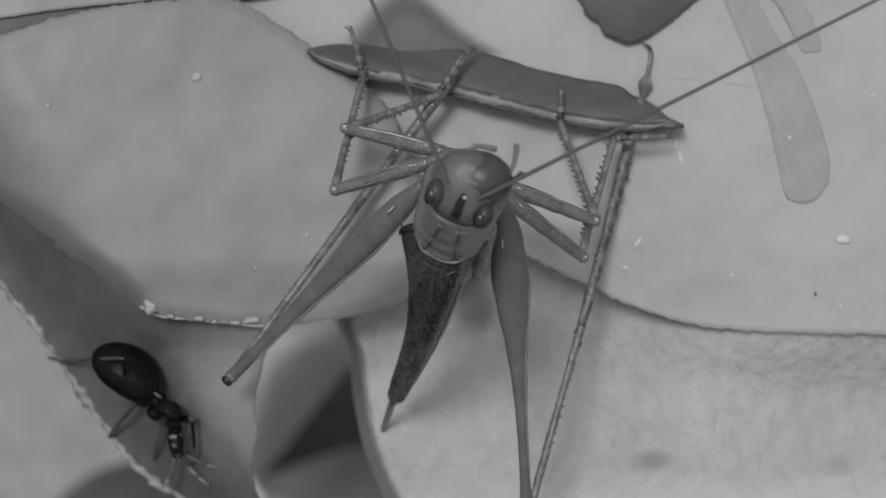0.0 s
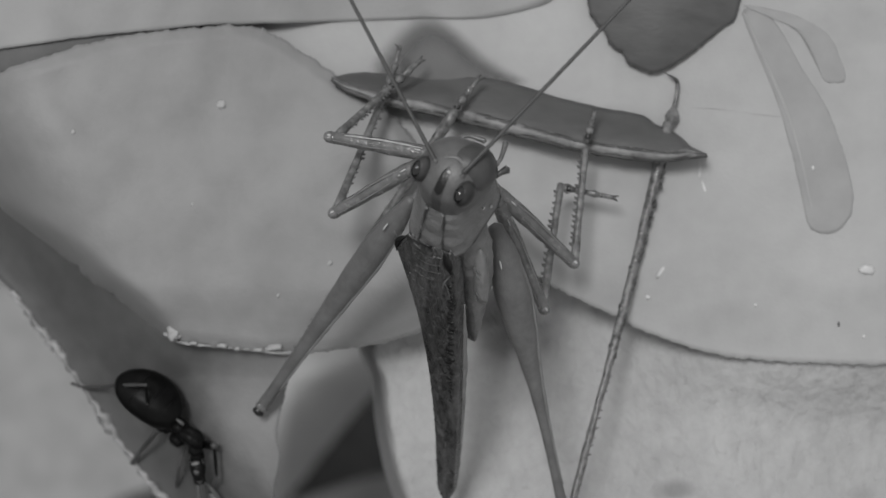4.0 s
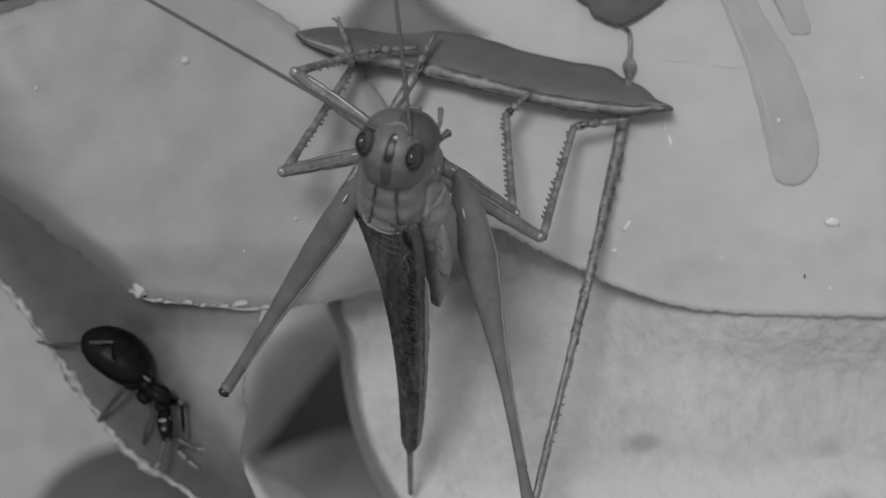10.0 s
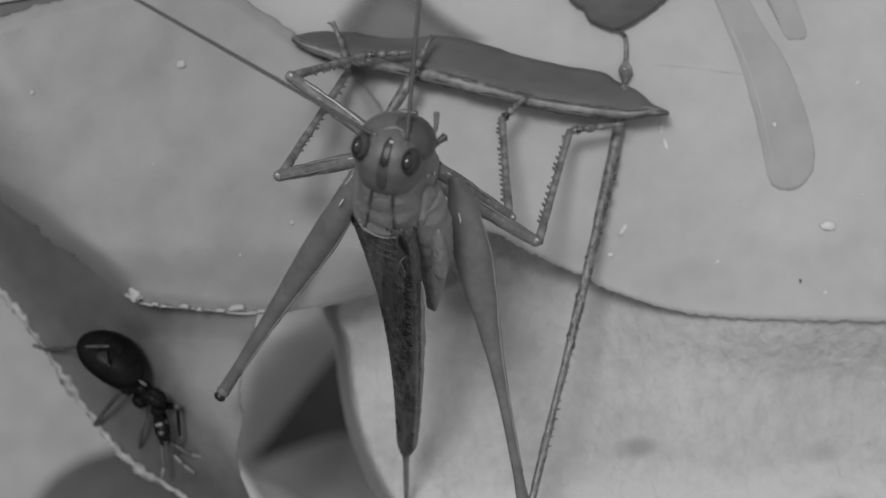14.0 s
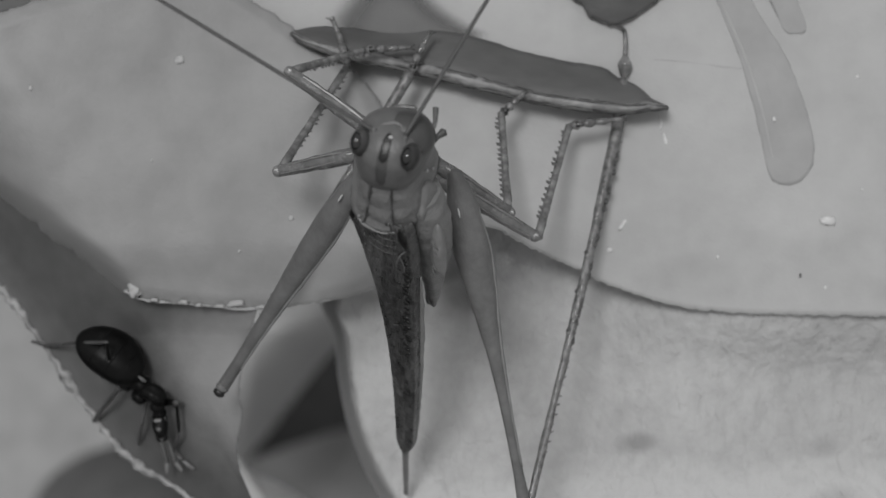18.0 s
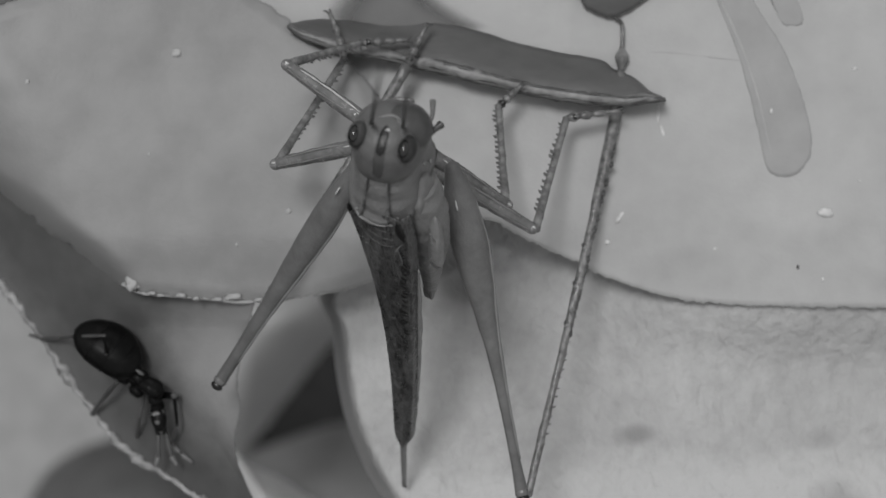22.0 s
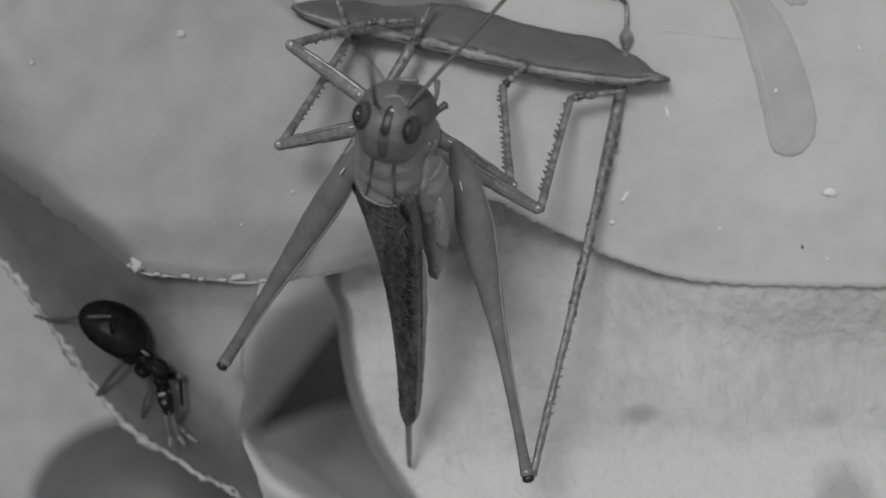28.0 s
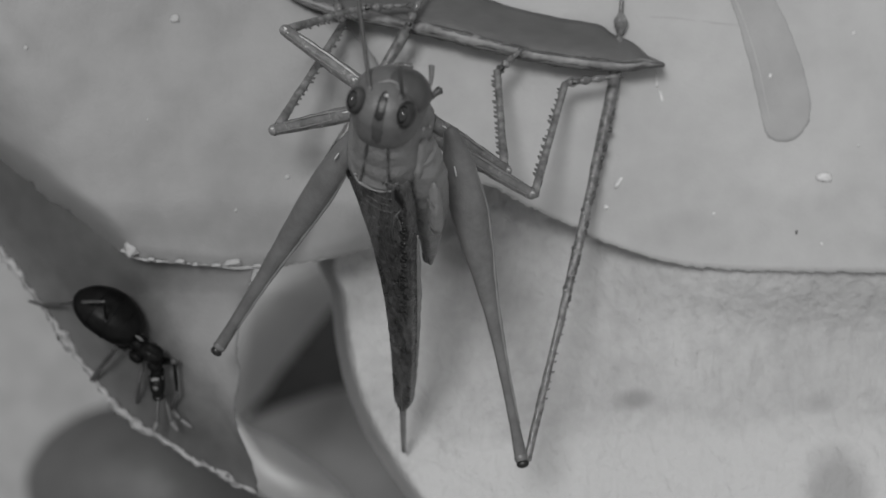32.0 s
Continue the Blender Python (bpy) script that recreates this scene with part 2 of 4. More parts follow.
def tube(points, radii, seg=10, flat=1.0, rough=0.0):
    """A round or flattened tube along points; radii one for each point; closed by domed ends."""
    pts = [Vector(p) for p in points]
    verts, faces = [], []
    n = len(pts)
    for i, p in enumerate(pts):
        d = (pts[min(i + 1, n - 1)] - pts[max(i - 1, 0)]).normalized()
        up = Vector((0, 0, 1)) if abs(d.z) < 0.95 else Vector((0, 1, 0))
        x = d.cross(up).normalized()
        z = x.cross(d)
        r = radii[i]
        for k in range(seg):
            a = 2 * math.pi * k / seg
            w = 1 + rough * noise.noise(p * 1.7 + Vector((k, 0, 0)))
            verts.append(p + x * (r * w * math.cos(a)) + z * (r * w * flat * math.sin(a)))
    for i in range(n - 1):
        for k in range(seg):
            a, b = i * seg + k, i * seg + (k + 1) % seg
            faces.append((a, b, b + seg, a + seg))
    for end, i in ((0, 0), (1, n - 1)):
        d = (pts[1] - pts[0]) if end == 0 else (pts[-2] - pts[-1])
        verts.append(pts[i] - d.normalized() * radii[i] * 0.6)
        c = len(verts) - 1
        for k in range(seg):
            a, b = i * seg + k, i * seg + (k + 1) % seg
            faces.append((b, a, c) if end == 0 else (a, b, c))
    return verts, faces


def rod(points, radii, n=16, seg=10, flat=1.0, rough=0.0):
    """A smooth tube through few points, with the radii spread over it."""
    pts = curve(points, n)
    rad = []
    for i in range(n):
        s = i / (n - 1) * (len(radii) - 1)
        k = min(int(s), len(radii) - 2)
        f = s - k
        f = f * f * (3 - 2 * f)
        rad.append(radii[k] * (1 - f) + radii[k + 1] * f)
    return tube(pts, rad, seg, flat, rough)


def ball(c, r, rings=12, seg=18, turn=None, dent=0.0):
    """An ellipsoid with radii r round c."""
    verts, faces = [], []
    for i in range(rings + 1):
        a = math.pi * i / rings
        for k in range(seg):
            b = 2 * math.pi * k / seg
            p = Vector((math.sin(a) * math.cos(b), math.sin(a) * math.sin(b), math.cos(a)))
            w = 1 + dent * noise.noise(p * 1.5)
            p = Vector((p.x * r[0] * w, p.y * r[1] * w, p.z * r[2] * w))
            if turn:
                p = turn @ p
            verts.append(Vector(c) + p)
    for i in range(rings):
        for k in range(seg):
            a, b = i * seg + k, i * seg + (k + 1) % seg
            faces.append((a, a + seg, b + seg, b))
    return verts, faces


def blade(outline, centre, height, thick=0.25, n=180, rings=26, jag=1.5, seed=0):
    """A leaf blade: a closed outline on the sheet, lifted by height(u, v, e), e from 0 in the middle to 1 at the edge."""
    edge = curve([(u, v, 0) for u, v in outline], n, closed=True)
    c = Vector((centre[0], centre[1], 0))
    verts, faces = [], []
    top = []
    for j in range(rings + 1):
        e = (j / rings) ** 0.8
        for i in range(n):
            p = c + (edge[i] - c) * e
            if j == rings:
                p = p + (edge[i] - c).normalized() * jag * (noise.noise(edge[i] * 0.06 + Vector((seed, 0, 3))) +
                                                             0.6 * noise.noise(edge[i] * 0.2 + Vector((seed, 5, 3))))
            top.append((p.x, p.y, height(p.x, p.y, e)))
    for layer in (0, 1):
        verts += [at(u, v, h - layer * thick) for u, v, h in top]
    k = len(top)
    for j in range(rings):
        for i in range(n):
            a, b = j * n + i, j * n + (i + 1) % n
            faces.append((a, a + n, b + n, b))
            faces.append((a + k, b + k, b + n + k, a + n + k))
    for i in range(n):
        a, b = rings * n + i, rings * n + (i + 1) % n
        faces.append((a, a + k, b + k, b))
    # the order on the sheet may run either way round; face the first layer up
    va, vb, vc = verts[rings * n], verts[rings * n + n // 3], verts[rings * n + 2 * n // 3]
    if (vb - va).cross(vc - va).z < 0:
        faces = [tuple(reversed(f)) for f in faces]
    return verts, faces


def waves(amp, scale, seed=0):
    return lambda u, v: amp * noise.noise(Vector((u * scale, v * scale, seed)))


SURFACE = {}


def leaf(name, outline, centre, height, mat, label, jag=1.5, thick=0.25, seed=0, rings=26, n=180):
    ob = tagged(new(name), label, "leaf")
    ob.location = at(centre[0], centre[1], height(centre[0], centre[1], 0)) * MM
    b = part("blade", blade(outline, centre, height, thick, n, rings, jag, seed), mat, ob)
    b.location = -ob.location
    SURFACE[ob.name] = height
    return ob


def rib(parent, points, radii, mat, name="vein", label="", n=40, flat=1.0, rough=0.5):
    """A vein or margin along sheet points (u, v, lift over the leaf's surface)."""
    top = SURFACE[parent.name]
    line = curve([(u, v, 0) for u, v, h in points], n)
    lift = curve([(h, 0, 0) for u, v, h in points], n)
    r = part(name, rod([at(p.x, p.y, top(p.x, p.y, 0.5) + q.x) for p, q in zip(line, lift)], radii, n=n, seg=8, flat=flat, rough=rough), mat, parent, label)
    r.location = -parent.location
    return r


def ease(x):
    x = min(1.0, max(0.0, x))
    return x * x * (3 - 2 * x)


# ---- setting ----
ground = part("ground", blade([(-300000, -300000), (784, -420000), (301000, -300000), (421000, 441), (301000, 301000), (784, 421000), (-300000, 301000), (-420000, 441)],
                              (784, 441), lambda u, v, e: -1200 + 30 * noise.noise(Vector((u * 0.004, v * 0.004, 1))), 1.0, 90, 40), SOIL)
tagged(ground, "dark blurred ground far below the leaves", "ground", kind="structure")

w1, w2, w3 = waves(0.5, 0.0045, 1), waves(0.15, 0.013, 2), waves(0.5, 0.004, 7)

leaf_right = leaf(
    "leaf", [(620, 330), (720, 425), (800, 385), (850, 369), (925, 407), (1000, 440), (1060, 470), (1150, 500), (1250, 516), (1400, 522),
             (1600, 524), (1900, 520), (2100, 200), (2000, -300), (1500, -620), (700, -650), (0, -500), (-260, -250), (-220, 90), (0, 40),
             (144, 20), (300, 40), (450, 200)],
    (1000, 60), lambda u, v, e: -0.7 + w1(u, v) + w2(u, v) + 0.0006 * max(0, u - 1100) - 0.8 * ease((v - 340) / 190),
    LEAF_R, "large pale smooth leaf with an even lower edge", jag=4.5, thick=0.1, seed=3, n=900, rings=34)

rib(leaf_right, [(1108, 70, 0.0), (1180, 74, 0.0), (1225, 79, 0.0), (1262, 84, 0.0), (1330, 90, 0.0)], [0.006, 0.014, 0.014, 0.012, 0.006], PETAL, "vein", "faint fine vein", n=50, flat=0.5)

leaf_left = leaf(
    "leaf", [(-260, 160), (0, 330), (70, 385), (130, 428), (175, 466), (215, 490), (300, 503), (410, 512), (500, 507), (570, 496), (640, 478),
             (700, 440), (720, 330), (660, 160), (590, 75), (500, 15), (430, -32), (385, -58), (340, -71), (250, -66), (144, -54), (60, -38), (-20, -12), (-120, 30)],
    (300, 220), lambda u, v, e: 0.5 + w3(u, v) + w2(u, v) - 9.0 * max(0, (330 - u + 0.7 * (v - 300) - 150) / 250) ** 3 - 0.4 * max(0, e - 0.93) / 0.07 - 1.3 * ease((v - 390) / 110) + 2.6 * ease((480 - u) / 520) - 3.4 * max(0, (e - 0.84) / 0.16) ** 2 * ease((235 - u) / 60) * ease((v - 150) / 150),
    LEAF, "broad pale leaf with a ragged pale lower edge", jag=5.0, seed=5, n=700, rings=34)
rib(leaf_left, [(206, 484, -0.35), (240, 496, -0.35), (300, 502, -0.4), (410, 511, -0.45), (500, 506, -0.45), (570, 495, -0.45), (640, 477, -0.45)],
    [0.02, 0.09, 0.05, 0.08, 0.04, 0.04, 0.03], LEAF_R, "margin", "pale torn leaf margin", n=90, rough=1.6)
for u, v, a, b, turn in ((221, 478, 10, 17, -25), (212, 484, 9, 6, 30), (402, 503, 15, 7, -4), (372, 508, 9, 4, 5), (308, 501, 8, 5, 12), (256, 497, 7, 4, 10), (334, 506, 5, 4, 0), (445, 509, 9, 4, 0)):
    bit = part("torn_bit", ball(at(u, v, SURFACE[leaf_left.name](u, v, 0.9) - 0.1), (a * UNIT * 1.1, b * UNIT * 0.7, 0.1), 8, 14, Matrix.Rotation(radians(-turn), 3, "Z"), 0.9), LEAF_R, leaf_left, "ragged bright bit of the torn margin")
    bit.location = -leaf_left.location
# Added dark strip; its colour stands for shade between the two leaves.
shade_strip = leaf(
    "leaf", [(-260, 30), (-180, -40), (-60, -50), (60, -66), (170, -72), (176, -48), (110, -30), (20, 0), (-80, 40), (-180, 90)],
    (-20, -12), lambda u, v, e: SURFACE[leaf_left.name](u, v, 0.5) - 0.6, GAP_SHADE, "dark leaf showing in a narrow gap between two pale leaves", seed=31, n=90, rings=10)
leaf_top = leaf(
    "leaf", [(-300, 0), (-86, -28), (34, -46), (144, -58), (260, -70), (350, -74), (480, -78), (640, -84), (800, -92), (900, -150), (760, -330), (200, -420), (-250, -330), (-420, -130)],
    (150, -220), lambda u, v, e: SURFACE[leaf_left.name](u, v, 0.5) * (1 - ease((u - 380) / 150)) + (SURFACE[leaf_right.name](u, v, 0.5) + 0.45) * ease((u - 380) / 150) - 0.35, LEAF_TOP, "pale smooth leaf above the broad leaf", jag=2.0, thick=0.1, seed=33, n=200, rings=20)
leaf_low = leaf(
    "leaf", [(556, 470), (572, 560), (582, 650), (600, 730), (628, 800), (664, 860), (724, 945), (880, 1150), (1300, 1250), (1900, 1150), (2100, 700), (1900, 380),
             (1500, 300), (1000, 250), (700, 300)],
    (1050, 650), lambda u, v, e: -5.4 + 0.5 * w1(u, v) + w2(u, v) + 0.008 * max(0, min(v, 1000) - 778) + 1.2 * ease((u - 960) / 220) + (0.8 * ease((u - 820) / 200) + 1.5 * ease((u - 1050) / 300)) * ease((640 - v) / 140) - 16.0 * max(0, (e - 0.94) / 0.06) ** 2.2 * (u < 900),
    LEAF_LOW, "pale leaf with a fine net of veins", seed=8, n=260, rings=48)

def ant_slope(u, v):
    """The ant's leaf climbs from its margin to its middle, mm."""
    d = ((u - 180) * 0.82 - (v - 640) * 0.57) * UNIT
    return -4.4 + 5.8 * ease((d + 2.6) / 6.4)


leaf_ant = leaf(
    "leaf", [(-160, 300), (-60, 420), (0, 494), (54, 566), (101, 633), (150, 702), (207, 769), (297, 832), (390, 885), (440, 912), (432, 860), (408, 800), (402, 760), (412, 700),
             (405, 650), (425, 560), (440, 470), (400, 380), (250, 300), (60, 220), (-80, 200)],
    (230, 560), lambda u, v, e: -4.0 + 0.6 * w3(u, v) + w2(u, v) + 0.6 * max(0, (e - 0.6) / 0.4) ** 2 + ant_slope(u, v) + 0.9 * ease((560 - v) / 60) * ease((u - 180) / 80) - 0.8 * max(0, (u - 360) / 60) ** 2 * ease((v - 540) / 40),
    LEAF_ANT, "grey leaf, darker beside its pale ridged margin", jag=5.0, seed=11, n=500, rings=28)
rib(leaf_ant, [(-70, 408, 0.5), (0, 494, 0.5), (54, 566, 0.5), (101, 633, 0.5), (150, 702, 0.5), (207, 769, 0.5), (297, 830, 0.5), (390, 883, 0.5), (438, 910, 0.5)],
    [0.14, 0.24, 0.12, 0.25, 0.14, 0.28, 0.16, 0.22, 0.1], MARGIN, "margin", "pale ridged leaf margin", n=300, rough=1.5)
leaf_deep = leaf(
    "leaf", [(-500, 300), (-100, 380), (150, 560), (330, 760), (420, 900), (450, 1100), (100, 1300), (-500, 1250), (-700, 800)],
    (-50, 800), lambda u, v, e: -700 - 20 * e * e + w1(u, v), LEAF_DEEP, "pale leaf lying deeper and out of focus", seed=2, n=100, rings=16)
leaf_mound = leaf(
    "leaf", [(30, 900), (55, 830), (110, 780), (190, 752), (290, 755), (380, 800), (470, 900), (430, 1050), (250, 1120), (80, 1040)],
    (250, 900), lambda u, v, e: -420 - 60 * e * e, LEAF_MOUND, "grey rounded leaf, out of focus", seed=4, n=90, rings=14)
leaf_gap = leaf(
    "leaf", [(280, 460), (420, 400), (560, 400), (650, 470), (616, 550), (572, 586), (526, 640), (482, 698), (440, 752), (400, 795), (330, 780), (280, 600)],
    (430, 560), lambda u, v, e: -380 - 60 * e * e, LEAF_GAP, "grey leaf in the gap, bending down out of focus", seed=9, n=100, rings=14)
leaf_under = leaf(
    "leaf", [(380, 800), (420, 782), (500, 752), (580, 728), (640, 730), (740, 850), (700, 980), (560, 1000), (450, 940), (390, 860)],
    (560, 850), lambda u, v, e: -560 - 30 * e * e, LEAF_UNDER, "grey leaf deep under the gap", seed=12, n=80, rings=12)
leaf_curl = leaf(
    "leaf", [(385, 760), (400, 775), (430, 800), (480, 822), (540, 862), (600, 920), (560, 960), (470, 930), (410, 880), (380, 820)],
    (470, 880), lambda u, v, e: -75 - 14 * e * e, LEAF_CURL, "pale curled leaf edge, out of focus", seed=6, n=90, rings=14)

# dark folded leaf that the insect holds
def folded_leaf():
    ob = tagged(new("folded_leaf"), "dark folded leaf blade with a pale rim", "leaf")
    top = [(497, 20), (545, 12), (600, 14), (650, 18), (740, 16), (820, 30), (900, 54), (975, 72), (1045, 84), (1075, 102), (1110, 118), (1135, 140), (1162, 152)]
    low = [(497, 22), (520, 40), (560, 55), (620, 70), (700, 87), (800, 112), (880, 132), (960, 149), (1040, 159), (1090, 161), (1125, 156), (1145, 156), (1162, 154)]
    n = 70
    a, b = curve([(*p, 0) for p in top], n), curve([(*p, 0) for p in low], n)
    verts, faces, m = [], [], 9
    for i in range(n):
        for j in range(m):
            f = j / (m - 1)
            p = a[i].lerp(b[i], f)
            wob = 1.6 * noise.noise(Vector((p.x * 0.05, p.y * 0.05, 4)))
            verts.append(at(p.x, p.y + wob * (j in (0, m - 1)), -0.15 + 1.5 * math.sin(f * math.pi * 0.55) + 0.25 * noise.noise(Vector((p.x * 0.02, f * 2, 2)))))
    for i in range(n):
        for j in range(m):
            f = j / (m - 1)
            verts.append(verts[i * m + j] - Vector((0, 0.1, 0.5)))
    k = n * m
    for i in range(n - 1):
        for j in range(m - 1):
            q = i * m + j
            faces.append((q, q + 1, q + m + 1, q + m))
            faces.append((q + k, q + m + k, q + m + 1 + k, q + 1 + k))
        for j in (0, m - 1):
            q = i * m + j
            faces.append((q, q + m, q + m + k, q + k) if j == 0 else (q, q + k, q + m + k, q + m))
    faces = [tuple(reversed(f)) for f in faces]
    ob.location = at(830, 80, 0) * MM
    p = part("blade", (verts, faces), POD, ob)
    p.location = -ob.location
    strip = [verts[i * m + m - 2].lerp(verts[i * m + m - 1], 0.35) + Vector((0, 0, 0.06)) for i in range(n)]
    rr = [0.02 + 0.24 * math.sin(math.pi * i / (n - 1)) ** 0.5 for i in range(n)]
    r = part("rim", tube(strip, rr, 8, 0.3, 0.9), RIM, ob, "pale rim along the fold")
    r.location = -ob.location
    crease = [verts[i * m + m - 3].lerp(verts[i * m + m - 2], 0.75) + Vector((0, 0, 0.07)) for i in range(n)]
    r = part("crease", tube(crease, [0.02 + 0.06 * math.sin(math.pi * i / (n - 1)) ** 0.5 for i in range(n)], 6, 0.7, 1.2), SEAM, ob, "dark crease above the rim")
    r.location = -ob.location
    seam = [verts[i * m + m - 1] + Vector((0, -0.08, 0.0)) for i in range(n)]
    r = part("seam", tube(seam, [0.13] * n, 6, 0.8, 0.7), SEAM, ob, "dark lower seam")
    r.location = -ob.location
    return ob


folded_leaf()

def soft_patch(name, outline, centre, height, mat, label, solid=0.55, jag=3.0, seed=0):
    """A thin patch whose rim thins out; solid: the share of its radius that is opaque."""
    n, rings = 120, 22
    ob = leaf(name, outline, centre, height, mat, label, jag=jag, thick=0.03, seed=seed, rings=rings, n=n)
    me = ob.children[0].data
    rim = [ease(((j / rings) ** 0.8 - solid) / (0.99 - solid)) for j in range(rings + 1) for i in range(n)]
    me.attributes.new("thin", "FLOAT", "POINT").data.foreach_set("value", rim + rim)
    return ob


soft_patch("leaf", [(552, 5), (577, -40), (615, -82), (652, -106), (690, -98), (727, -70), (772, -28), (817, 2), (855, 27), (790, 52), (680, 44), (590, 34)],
           (690, 20), lambda u, v, e: SURFACE[leaf_right.name](u, v, 0.5) + 0.35 + 0.35 * (1 - e * e), SOFT_DARK, "dark downy leaf lobe behind the folded leaf", solid=0.35, seed=15)
leaf_heart = leaf(
    "leaf", [(949, -116), (975, -66), (1008, -24), (1040, 2), (1066, 9), (1094, 0), (1136, -28), (1180, -64), (1214, -96), (1220, -200), (1100, -260), (960, -210)],
    (1085, -110), lambda u, v, e: 0.7 - 0.9 * e * e, POD, "dark pointed leaf tip with a finely toothed edge", jag=4.0, seed=16, n=420, rings=14)


def petal(outline, centre, lift, seed, label):
    ob = leaf("petal", outline, centre, lambda u, v, e: SURFACE[leaf_right.name](u, v, 0.5) + 0.02 + lift * (1 - e ** 4), PETAL, label, jag=2.5, thick=0.06, seed=seed, n=110, rings=16)
    return ob


p1 = petal([(1225, -100), (1262, 0), (1290, 70), (1312, 150), (1328, 220), (1342, 278), (1365, 294), (1395, 287), (1416, 262), (1421, 225), (1410, 170), (1390, 110), (1368, 60), (1330, 0), (1275, -90)],
           (1350, 140), 0.09, 20, "long pale petal lying on the leaf, round at its end")
rib(p1, [(1225, -100, -0.05), (1270, 0, -0.05), (1301, 72, -0.05), (1326, 150, -0.05), (1344, 230, -0.05), (1356, 280, -0.1)], [0.05, 0.07, 0.07, 0.06, 0.05, 0.02], LEAF_R, "fold", "raised fold along the petal", rough=0.1)
p2 = petal([(1225, -112), (1290, -102), (1340, -84), (1377, -58), (1396, -20), (1407, 16), (1392, 27), (1368, 20), (1350, -20), (1322, -66), (1270, -96)],
           (1345, -60), 0.06, 21, "narrow pale petal with a round end")
rib(p2, [(1232, -108, -0.06), (1275, -94, -0.06), (1324, -64, -0.06), (1351, -18, -0.06), (1366, 16, -0.08)], [0.02, 0.05, 0.06, 0.05, 0.02], LEAF, "fold", "fold along the petal's edge", rough=0.3)


def cracks(host, u0, u1, v0, v1, count, slant, reach):
    """Fine wandering veins pressed into a leaf, each a thin line with side branches."""
    for k in range(count):
        u, v = random.uniform(u0, u1), random.uniform(v0, v1)
        a = slant + random.uniform(-0.35, 0.35)
        line, branch = [], []
        for i in range(7):
            line.append((u, v, 0.02))
            u, v = u + math.cos(a) * reach / 6, v + math.sin(a) * reach / 6
            a += random.uniform(-0.55, 0.55) - 0.3 * (a - slant)
            if i == 3:
                b = a + random.choice((-0.8, 0.8))
                branch = [(u, v, 0.02), (u + math.cos(b) * reach * 0.2, v + math.sin(b) * reach * 0.2, 0.02), (u + math.cos(b - 0.2) * reach * 0.42, v + math.sin(b - 0.2) * reach * 0.42, 0.02)]
        rib(host, line, [0.008, 0.024, 0.012, 0.022, 0.006], LEAF_VEIN, "vein", "", n=28, flat=0.5, rough=0.8)
        if k % 2:
            rib(host, branch, [0.016, 0.012, 0.006], LEAF_VEIN, "vein", "", n=14, flat=0.5, rough=0.8)


cracks(leaf_low, 1110, 1560, 535, 720, 34, 1.5, 52)
cracks(leaf_low, 670, 800, 700, 800, 8, 0.75, 70)
cracks(leaf_low, 850, 1300, 800, 900, 12, 1.2, 40)


def speck(u, v, host, ru, rv, mat, label, name="speck", turn=0, rise=0.5):
    h = SURFACE[host.name](u, v, 0.5)
    r = min(ru, rv) * UNIT * 0.5
    ob = part(name, ball(at(u, v, h + r * (rise - 0.5)), (ru * UNIT, rv * UNIT, r), 8, 14, Matrix.Rotation(radians(turn), 3, "Z"), 0.5), mat)
    return tagged(ob, label, "speck", group="specks on the leaves")


for u, v, host, a, b, turn in ((300, 72, leaf_left, 9, 7, 0), (1447, 357, leaf_right, 16, 8, -10), (405, 410, leaf_left, 3, 4, 0), (35, 122, leaf_left, 4, 4, 0), (1498, 102, leaf_right, 5, 4, 0),
                               (1082, 364, leaf_right, 4, 12, -30), (1060, 408, leaf_right, 5, 4, 0), (1150, 182, leaf_right, 3, 14, 0), (1158, 212, leaf_right, 3, 10, 20), (1440, 474, leaf_right, 3, 3, 0),
                               (497, 352, leaf_left, 5, 4, 10), (1350, 177, p1, 3, 4, 0), (1250, 420, leaf_right, 3, 3, 0), (1505, 300, leaf_right, 3, 2, 0), (250, 250, leaf_left, 2, 3, 0)):
    speck(u, v, host, a, b, LEAF_R if host is leaf_left else SPECK, "small pale glistening speck on a leaf", turn=turn)
speck(1396, 452, leaf_right, 2.2, 4.5, DOT, "tiny dark dot on the pale leaf", "dot")


